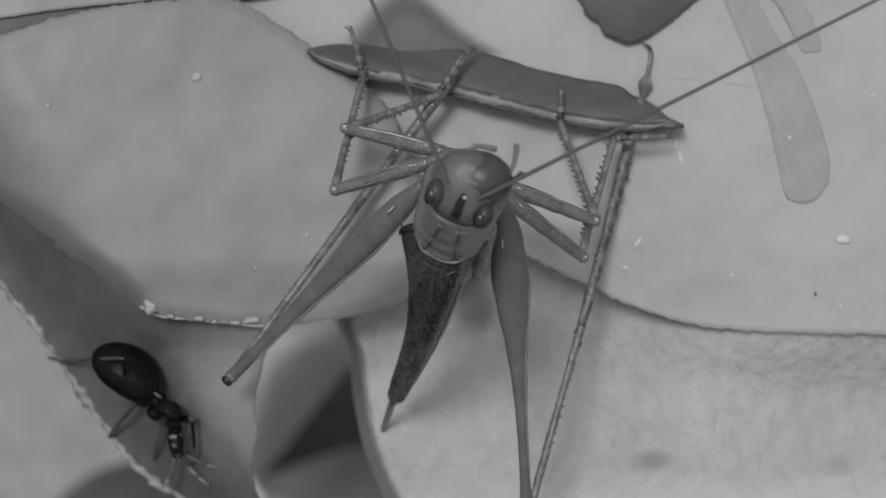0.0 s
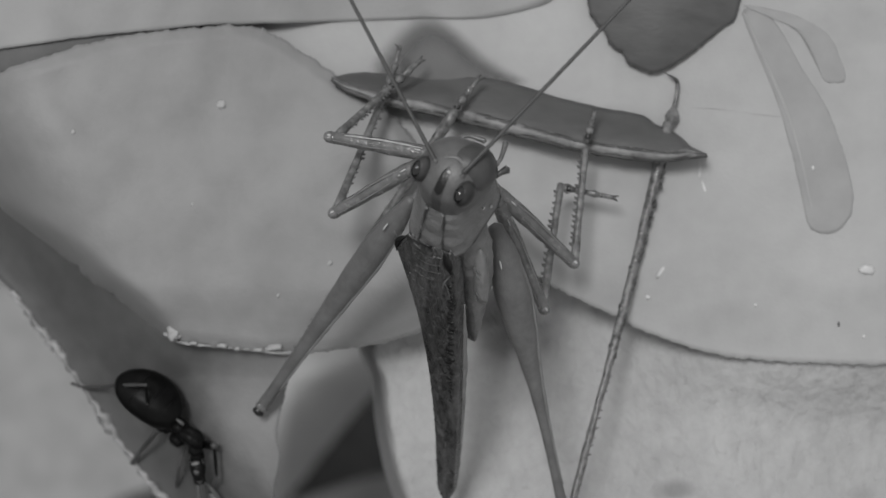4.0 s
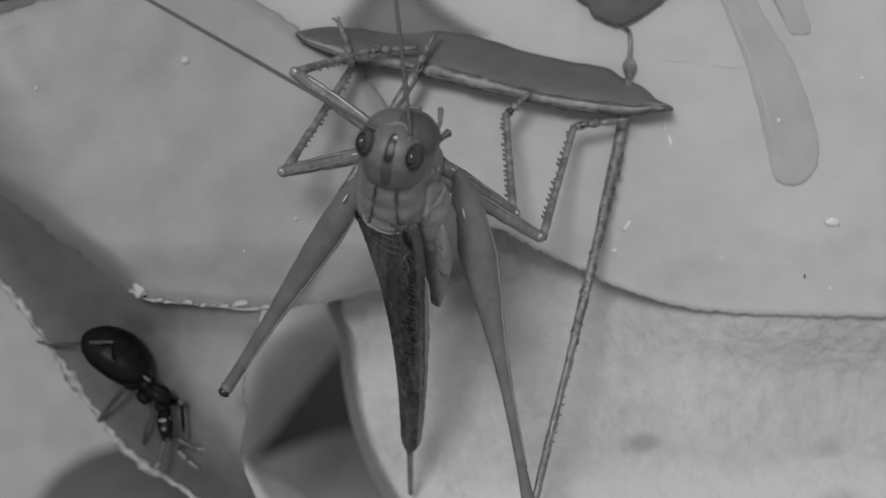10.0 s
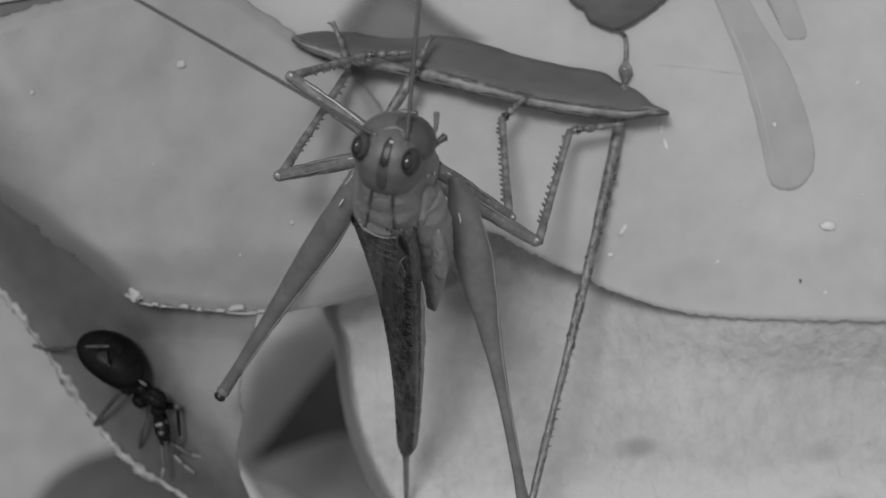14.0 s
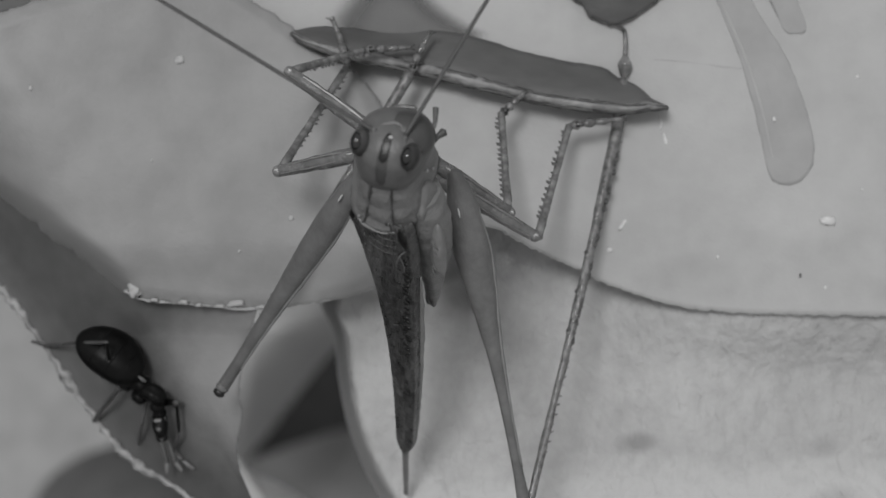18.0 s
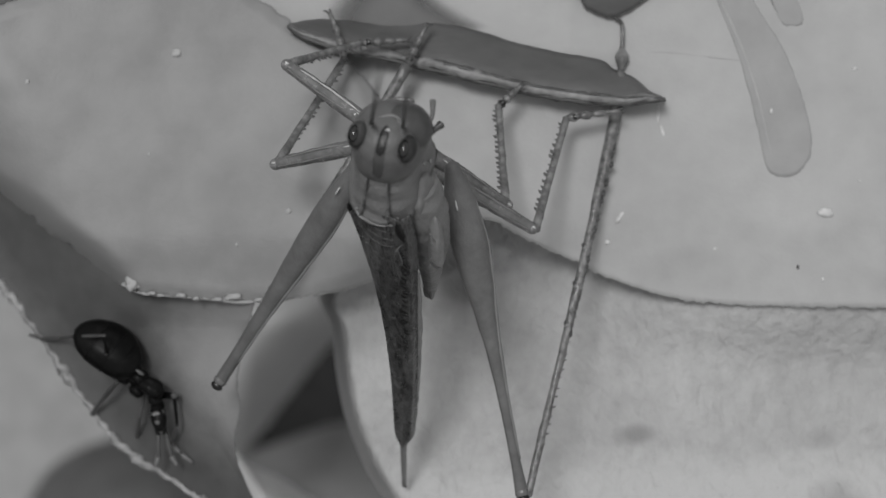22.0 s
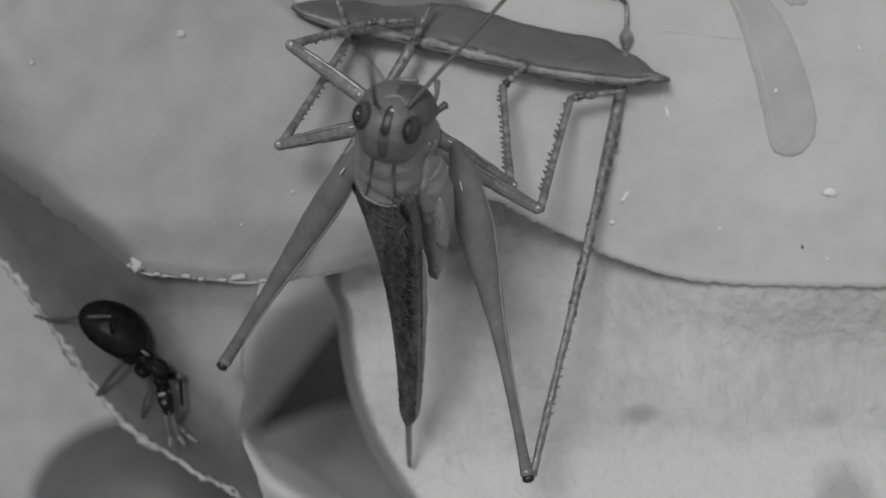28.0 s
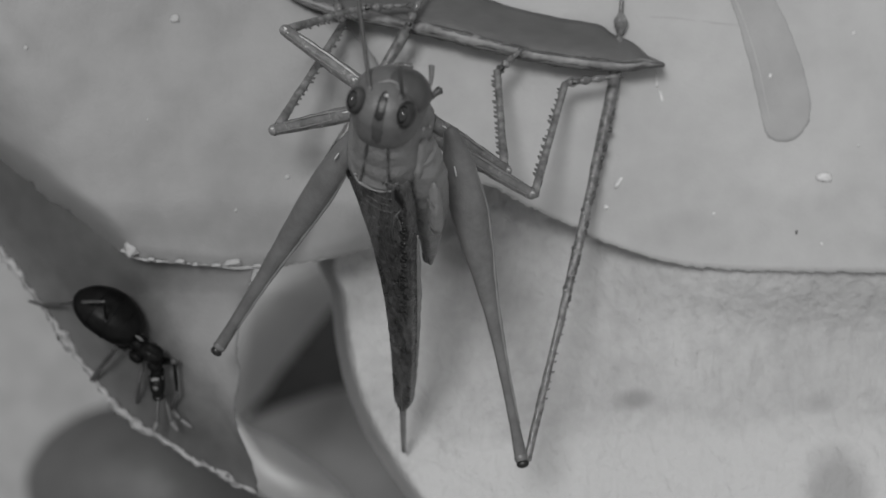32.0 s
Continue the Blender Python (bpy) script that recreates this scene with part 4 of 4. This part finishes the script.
    for key, joints in table.items():
        back = key[1] == "H"
        c = joints["C"]
        lf = sum((Vector(joints[p][1]) - Vector(joints[p][0])).length for p in "AC") / 2
        lt = sum((Vector(joints[p][2]) - Vector(joints[p][1])).length for p in "AC") / 2
        ls = sum((Vector(joints[p][3]) - Vector(joints[p][2])).length for p in "AC") / 2
        kind = "hind" if back else ("middle" if key[1] == "M" else "front")
        if back:
            girths = (0.3, 0.62, 0.74, 0.7, 0.6, 0.49, 0.4, 0.35, 0.32, 0.34) if key == "LH" else (0.36, 0.8, 0.94, 0.78, 0.54, 0.37, 0.29, 0.26, 0.26, 0.34)
            arch = 0.04 if key == "LH" else -0.1
            fem = rod([(arch * math.sin(math.pi * y), lf * y, 0) for y in [i / 9 for i in range(10)]], girths, n=30, seg=14, flat=0.75)
            side_x = 0.3 if key == "RH" else -0.05
            tib = rod([(side_x * (1 if y < 1 else 0.4), lt * y, 0) for y in (0, 0.3, 0.6, 1.05 if key == "RH" else 1)], [0.2, 0.2, 0.25, 0.31], n=30, seg=9, rough=0.3)
            sp = (0.12, 36, 0.25, 0.1 if key == "LH" else 0.12, (-1, 1) if key == "LH" else (1,), 0.8, side_x)
        else:
            fem = rod([(0, lf * y, 0) for y in (0, 0.3, 0.65, 1)], [0.34, 0.42, 0.36, 0.3], n=16, seg=12, flat=0.85, rough=0.15)
            tib = rod([(0, lt * y, 0) for y in (0, 0.15, 0.6, 1)], [0.26, 0.22, 0.19, 0.2], n=18, seg=9, rough=0.25)
            sp = (0.14, 16, 0.18, 0.22, (-1,) if key[0] == "R" else (1,))
        femur = part(kind + "_thigh", fem, LEG if not back else KATY, ob, "long swollen hind thigh" if back else "")
        if back:
            edge = [(arch * math.sin(math.pi * i / 9) - girths[i] * 0.93, lf * i / 9, 0.12) for i in range(1, 9)]
            part("thigh_ridge", rod(edge, [0.04, 0.1, 0.1, 0.09, 0.07, 0.05], n=30, seg=6, rough=0.4), WING_EDGE, femur, "pale ridge along the thigh")
            part("knee", ball((0, lf * 1.0, 0.02), (0.36, 0.42, 0.34), 10, 14), LEG, femur)
            part("knee_spot", ball((-0.02, lf + 0.2, 0.3), (0.34, 0.24, 0.2), 8, 12), CELL, femur, "black knee spot")
            # Glint on the swollen thigh, set as a pale ball.
            part("shiny_spot", ball((0.2, lf * 0.1, 0.66), (0.05, 0.3, 0.06), 6, 10), GLINT, femur, "small shiny spot near the hip")
        else:
            part("knee", ball((0, lf, 0), (0.31, 0.33, 0.31), 10, 14), SHIN, femur)
            part("hip_joint", rod([(0, 0.1, 0), (0, -0.5, -0.1), (0.05, -1.1, -0.4)], [0.33, 0.34, 0.36], n=10, seg=10, rough=0.3), LEG, femur)
            x = 0.2 if key[0] == "L" else -0.2
            # Highlights along the thigh, on knee and hip, added as pale pieces.
            part("thigh_ridge", rod([(x, lf * 0.12, 0.28), (x * 1.3, lf * 0.45, 0.3), (x, lf * 0.85, 0.22)], [0.015, 0.06, 0.03], n=20, seg=6, rough=1.2), GLINT if key == "LF" else WING_EDGE, femur, "pale broken ridge along the thigh")
            part("thigh_streak", rod([(-x * 0.6, lf * 0.3, 0.31), (-x, lf * 0.6, 0.29), (-x * 0.8, lf * 0.95, 0.24)], [0.012, 0.035, 0.02], n=20, seg=6, rough=1.6), KATY_SIDE, femur, "thin pale streak on the thigh")
            part("knee_glint", ball((x * 0.4, lf - 0.06, 0.27), (0.06, 0.1, 0.06), 6, 10, None, 0.6), GLINT, femur, "shiny point on the knee")
            part("hip_glint", ball((x * 0.5, lf * 0.16, 0.33), (0.04, 0.16, 0.04), 6, 10, None, 0.8), GLINT, femur, "shiny point near the hip")
        tibia = part(kind + "_shin", tib, SHIN, ob)
        add_spines(tibia, lt, *sp)
        if key == "RH":
            for i in range(22):
                y = lt * (0.42 + 0.56 * (i + 0.4 * random.random()) / 22)
                side = -1 if i % 4 == 1 else 1
                part("shin_knob", ball((side_x + side * random.uniform(0.14, 0.24), y, 0.12), (random.uniform(0.1, 0.17), random.uniform(0.13, 0.24), 0.14), 6, 10, None, 0.5), STRIPE, tibia, "dark knob on the shin")
                if i % 2:
                    part("shin_patch", ball((side_x - 0.1, y - 0.1, 0.2), (0.09, random.uniform(0.14, 0.3), 0.07), 6, 10, None, 0.6), WING_EDGE, tibia, "pale patch on the shin")
        k = ls / 4
        bend = {"RH": -0.045, "LM": -0.012, "LH": 0.012}.get(key, 0.0)
        foot = part(kind + "_foot", joined(*[rod([(bend * i * i, k * i, 0), (bend * (i + 0.5) ** 2, k * (i + 0.55), 0.04), (bend * (i + 1) ** 2, k * (i + 1), 0)], [0.13, ((0.3, 0.42, 0.4, 0.12) if key == "RH" else (0.27, 0.25, 0.2, 0.12))[i], 0.12], n=7, seg=8) for i in range(4)]), SHIN, ob)
        for s in (-1, 1):
            part("claw", rod([(bend * 16 + s * 0.04, ls, 0), (bend * 22 + s * 0.12, ls + 0.2, 0.05), (bend * 34 + s * 0.14, ls + 0.3, -0.12)], [0.07, 0.05, 0.015], n=7, seg=6), STRIPE, foot)
        part("foot_spot", ball((0.03, k * 0.55, 0.2), (0.2, 0.16, 0.1), 6, 10, None, 0.4), CELL, foot, "black joint of the foot")
        # Highlight on the foot, made as a pale ball.
        part("foot_glint", ball((0.0, k * 1.25, 0.2), (0.08, 0.13, 0.06), 6, 10, None, 0.6), WING_EDGE, foot, "pale shiny joint of the foot")
        part("foot_pad", ball((0, k * 0.9, 0.12), (0.17, 0.22, 0.1), 6, 10), STRIPE, foot)
        for p, (i, j) in ((femur, (0, 1)), (tibia, (1, 2)), (foot, (2, 3))):
            keyed.append((p, "limb", (joints, i, j)))

    # antennae: chains of short stiff pieces
    for s in (-1, 1):
        for i in range(LINKS):
            r0, r1 = 0.105 - 0.0029 * i, 0.105 - 0.0029 * (i + 1)
            shape = rod([(0, -0.03, 0), (0, LINK * 0.5, 0), (0, LINK + 0.03, 0)], [r0, (r0 + r1) / 2, r1], n=9, seg=7)
            a = part("antenna_piece", shape, WIRE, ob, "piece of a long thread-like dark antenna")
            keyed.append((a, "feeler", (s, i)))
    return ob, keyed


cricket, cricket_parts = bush_cricket()


# ---- ant ----
def ant():
    base = at(190, 640, -6.2)
    ob = tagged(new("ant"), "glossy black ant standing on the margin of a dark leaf", "ant")
    ob.location = base * MM

    def loc(u, v, h):
        d = ((u - 180) * 0.82 - (v - 640) * 0.57) * UNIT
        return at(u, v, h - 0.8 + ant_slope(u, v) - 1.3 * ease(d / 7)) - base

    turn = Matrix.Rotation(radians(-36), 3, "Z")
    gaster = ball((0, 0, 0), (2.15, 1.5, 1.35), 20, 28, None, 0.06)
    shaped = []
    for p in gaster[0]:
        flat = 0.75 if p.y < 0 else 1.08
        shaped.append(loc(176, 600, 0.3) + turn @ Vector((p.x, p.y * flat, p.z)))
    g = part("gaster", (shaped, gaster[1]), ANT, ob, "large glossy black rounded abdomen")
    for k, x in enumerate((-0.7, 0.35, 1.2)):
        r = (1 - (x / 2.2) ** 2) ** 0.5
        ring = [loc(175, 599, 0.3) + turn @ Vector((x, 1.52 * r * math.cos(a) * (0.75 if math.cos(a) < 0 else 1.08), 1.35 * r * math.sin(a))) for a in [i * math.pi / 10 for i in range(11)]]
        part("gaster_ring", rod(ring, [0.03, 0.04, 0.03], n=26, seg=5), ANT, g)
    part("petiole", ball(loc(206, 645, -0.9), (0.46, 0.38, 0.5), 10, 14, turn, 0.2), ANT, ob)
    part("hind_thorax", joined(ball(loc(234, 645, -0.6), (0.56, 0.46, 0.5), 12, 16, turn, 0.25), ball(loc(220, 646, -0.8), (0.4, 0.34, 0.4), 10, 14, turn)), ANT, ob)
    part("thorax", ball(loc(256, 664, -0.5), (0.78, 0.5, 0.52), 14, 18, turn, 0.25), ANT, ob)
    # Highlight on the glossy thorax, put in as a pale piece.
    part("thorax_ridge", ball(loc(233, 636, -0.1), (0.3, 0.1, 0.08), 6, 10, turn), ANT_LEG, ob, "pale glint on the thorax")
    part("hip", ball(loc(229, 668, -0.9), (0.48, 0.4, 0.36), 10, 12, turn, 0.2), ANT, ob)
    part("neck", ball(loc(261, 683, -0.9), (0.42, 0.46, 0.4), 10, 12, turn, 0.1), ANT, ob)
    head = part("head", joined(ball((0, -0.5, 0), (0.45, 0.86, 0.5), 18, 22, None, 0.1), ball((0.02, 0.05, 0.02), (0.4, 0.45, 0.42), 12, 16)), ANT, ob, "narrow glossy head pointing down")
    for s in (-1, 1):
        part("eye", ball((s * 0.34, -0.3, 0.26), (0.14, 0.2, 0.16), 8, 10), EYE_MAT, head)
        part("jaw", rod([(s * 0.2, -1.15, 0), (s * 0.22, -1.4, 0), (s * 0.05, -1.55, 0)], [0.14, 0.1, 0.03], n=6, seg=6), ANT, head)
    part("cheek_spot", ball((-0.06, -0.42, 0.46), (0.24, 0.13, 0.06), 6, 10), ANT_PALE, head, "pale shiny spot on the head")
    part("brow_spot", ball((-0.05, -0.85, 0.4), (0.18, 0.2, 0.08), 6, 10), ANT_LEG, head)

    def leg(points, radii, mats):
        ps = [loc(*p) for p in points]
        for i in range(len(ps) - 1):
            seg = part(("leg_thigh", "leg_shin", "leg_foot")[min(i, 2)],
                       rod([ps[i], ps[i].lerp(ps[i + 1], 0.5), ps[i + 1]], [radii[i] * 0.9, radii[i] * 1.1, radii[i] * 0.8], n=9, seg=8), mats[i], ob)
            part("joint", ball(ps[i + 1], (radii[i] * 1.1,) * 3, 6, 8), ANT_LEG, seg)

    leg([(212, 650, -2.2), (174, 604, 1.9), (171, 571, 2.3), (124, 572, 1.9), (92, 575, -1.6), (62, 577, -2.1), (40, 570, -2.3)], [0.08, 0.07, 0.09, 0.1, 0.12, 0.1], (ANT, ANT, ANT_LEG, ANT_LEG, ANT_LEG, ANT_LEG))
    leg([(216, 640, -2.0), (193, 652, -0.9), (161, 691, -1.7), (149, 709, -2.2)], [0.17, 0.13, 0.14], (ANT_LEG, ANT_LEG, ANT_LEG))
    leg([(241, 672, -2.0), (233, 713, -1.6), (227, 750, -2.7)], [0.12, 0.1], (ANT_LEG, ANT_LEG))
    leg([(262, 676, -2.0), (294, 677, -1.4), (299, 731, -1.7), (288, 762, -2.4)], [0.2, 0.1, 0.09], (ANT, ANT, ANT_LEG))
    leg([(288, 762, -2.4), (304, 779, -2.6), (326, 795, -3.0)], [0.12, 0.1], (ANT_PALE, ANT_PALE))
    moving = []
    for s, u in ((-1, 262), (1, 270)):
        a = part("feeler", joined(rod([(0, 0, 0), (0, -0.8, 0.1), (0, -1.5, 0)], [0.1, 0.13, 0.14], n=8, seg=7)), ANT_LEG, ob, "elbowed pale-tipped feeler")
        part("feeler_tip", rod([(0, -1.45, 0), (0.08 * s, -1.75, -0.05), (0.2 * s, -2.1, -0.1)], [0.14, 0.14, 0.08], n=7, seg=7), ANT_PALE, a)
        moving.append(a)
    return ob, head, moving, loc


ant_thing, ant_head, ant_feelers, ant_loc = ant()


def motions():
    # bush cricket body and legs
    def fore_at(n, dx=0.0, dy=0.0):
        x, y, z, a, b, c = FORE[n]
        return seated((x + dx, y + dy, z, a, b, c))

    def hind_at(n, dx=0.0, dy=0.0):
        x, y, z, a, b, c = HIND[n]
        return seated((x + dx, y + dy, z, a, b, c))

    nods = {"A": 17.0, "M": 4.0, "B": 0.0, "C": -6.0}
    about = Vector((0, 4.86, -0.56)) * MM

    def head_at(n, dx=0.0, dy=0.0):
        return fore_at(n, dx, dy) @ Matrix.Translation(about) @ Matrix.Rotation(radians(nods[n]), 4, "X") @ Matrix.Translation(-about)

    shift = {4.2: (0.35, 1.2), 6.3: (0.25, -0.3)}
    hind_shift = {4.2: (0.0, 0.9), 6.3: (0.25, -0.3)}
    for p, how, info in cricket_parts:
        if how == "fore":
            rows = [(t, fore_at(n, *shift.get(t, (0, 0)))) for t, n in STEPS]
            rows.insert(-1, (7.5, fore_at("C")))
            walk(p, rows)
        elif how == "head":
            rows = [(t, head_at(n, *shift.get(t, (0, 0)))) for t, n in STEPS]
            rows.insert(-1, (7.5, head_at("C")))
            walk(p, rows)
        elif how in ("hind", "belly"):
            swing = {n: Matrix.Translation(Vector((0.55 if n == "B" and how == "belly" else 0.0, 0, 0)) * MM) for n in "AMBC"}
            rows = [(t, hind_at(n, *hind_shift.get(t, (0, 0))) @ swing[n]) for t, n in STEPS]
            rows.insert(-1, (7.5, hind_at("C")))
            walk(p, rows)
        elif how == "limb":
            joints, i, j = info
            walk(p, [(t, between(joints[n][i], joints[n][j])) for t, n in STEPS])
        else:
            s, link = info
            socket = Vector((s * 0.72, 5.45 if s < 0 else 5.7, -1.2)) * MM
            rows = []
            for t, n, dx, dy, dz, *curl in (LEFT_FEELER if s < 0 else RIGHT_FEELER):
                place = head_at(n) @ socket
                y = Vector((dx, -dy, dz)).normalized()
                for k in range(link + 1):
                    if k:
                        place = place + y * LINK * MM
                    if curl:
                        y = Matrix.Rotation(radians(curl[0] * (min(0.75, (k + 1) / LINKS) ** 2.5 - min(0.75, k / LINKS) ** 2.5)), 3, "Z") @ y
                m = Vector((0, 1, 0)).rotation_difference(y).to_matrix().to_4x4()
                m.translation = place
                rows.append((t, m))
            walk(p, rows)
    # ant: the head nods, the feelers tap
    def nod(a, du=0.0, dv=0.0):
        c = ant_loc(264 + du, 698 + dv, -1.2)
        return pose(c.x * MM, c.y * MM, c.z * MM, -12, 0, a)

    heads = [(0, 8), (2, 12), (4, 8), (6.5, 16), (8, 14), (9, 6), (11, 12), (14, 14), (17, 10), (20, 4), (22, 10), (25, 12), (28, 16), (30, 8), (32, 4)]
    walk(ant_head, [(t, nod(a)) for t, a in heads])
    for s, f in zip((-1, 1), ant_feelers):
        rows = []
        for k in range(33):
            a = 12 + 14 * s + 16 * math.sin(k * 1.9 + s) + (22 if s > 0 and k in (0, 8, 10, 14, 17, 25) else 0)
            c = ant_loc(272 + 6 * s, 738, -1.6)
            rows.append((float(k), pose(c.x * MM, c.y * MM, c.z * MM, 8, 0, a)))
        walk(f, rows)


# seconds, posture, and the way each long antenna points (right, down, up)
LEFT_FEELER = [(0.0, "A", -120, -285, 10), (3.4, "A", -120, -285, 10), (3.6, "A", -155, -62, 10), (3.7, "A", -152, -44, 10), (3.8, "A", -110, -80, 10), (3.9, "A", -80, -84, 10),
               (4.0, "M", -60, -112, 10), (4.2, "B", -65, -70, 5), (4.5, "B", -120, -60, 5), (5.2, "B", -120, -60, 5),
    (6.5, "C", -53, -84, 10), (7.0, "C", -39, -92, 10), (7.2, "C", -155, -20, 10), (7.4, "C", -140, 95, 10), (7.7, "C", -140, 110, 10), (8.0, "C", -150, 21, 10),
    (8.5, "C", -150, 5, 10), (9.0, "C", -63, -77, 10), (9.5, "C", -78, -61, 10), (10.0, "C", -87, -49, 10), (11.0, "C", -88, -46, 10), (12.0, "C", -89, -44, 10),
    (12.5, "C", -89, -45, 10), (13.0, "C", -89, -45, 10), (14.0, "C", -87, -49, 10), (14.4, "C", -89, -45, 10), (16.6, "C", -83, -55, 10), (17.0, "C", -86, -51, 10),
    (17.6, "C", -84, -54, 10), (18.3, "C", -86, -50, 10), (18.6, "C", -82, -56, 10), (19.0, "C", -83, -55, 10), (19.5, "C", -80, -60, 10), (19.7, "C", -70, -60, 10),
    (19.9, "C", 55, -120, 10), (20.1, "C", 55, -120, 10), (20.5, "C", 4, 2, 100), (21.0, "C", 3, 0, 100), (21.5, "C", 2, -1, 100), (22.0, "C", 5, 0, 100),
    (23.0, "C", -22, -97, 10), (24.0, "C", 3, 0, 100), (25.0, "C", -11, -99, 10), (27.6, "C", 4, 0, 100), (28.0, "C", 3, 0, 100), (29.0, "C", 3, 0, 100),
    (30.0, "C", 2, -1, 100), (31.0, "C", 3, 0, 100), (32.0, "C", -12, -99, 10)]
RIGHT_FEELER = [(0.0, "A", 650, -325, 60), (3.9, "A", 650, -325, 60), (4.0, "M", 207, -218, 20), (4.2, "B", 12, -80, 5), (5.2, "B", 12, -80, 5),
    (6.5, "C", 45, -89, 10), (6.7, "C", 47, -88, 10), (7.0, "C", 7, -99, 10), (7.5, "C", 2, 2, 100), (8.0, "C", 2, 2, 100), (8.6, "C", 2, 2, 100),
    (9.0, "C", -18, -98, 10), (10.0, "C", -11, -99, 10), (11.0, "C", 35, -93, 10), (11.6, "C", 30, -95, 10), (12.0, "C", 2, -2, 100), (12.5, "C", 1, -3, 100),
    (13.0, "C", 2, 0, 100), (13.6, "C", 3, 0, 100), (14.0, "C", 9, -99, 10), (14.4, "C", -6, -99, 10), (16.5, "C", -4, -99, 10), (17.0, "C", -8, -99, 10),
    (17.6, "C", -5, -99, 10), (18.0, "C", 52, -85, 10), (18.3, "C", 76, -65, 10), (18.6, "C", 52, -85, 10), (19.0, "C", 3, -1, 100), (19.4, "C", 40, -91, 10),
    (19.7, "C", 90, -60, 5, 60), (19.9, "C", 64, 82, 5, 255), (20.1, "C", 64, 82, 5, 255), (20.3, "C", 90, -40, 5, 60), (20.5, "C", 69, -72, 10), (21.0, "C", 38, -92, 10),
    (21.5, "C", 3, -2, 100), (22.0, "C", 3, 0, 100), (22.6, "C", 27, -96, 10), (23.0, "C", 37, -92, 10), (24.0, "C", 80, -60, 10), (25.0, "C", 73, -68, 10),
    (25.5, "C", 72, -69, 10), (27.6, "C", 66, -74, 10), (28.0, "C", 67, -73, 10), (29.0, "C", 74, -66, 10), (29.5, "C", 76, -65, 10), (30.0, "C", 3, 1, 100),
    (31.0, "C", 2, 2, 100), (32.0, "C", 2, 1, 100)]

motions()
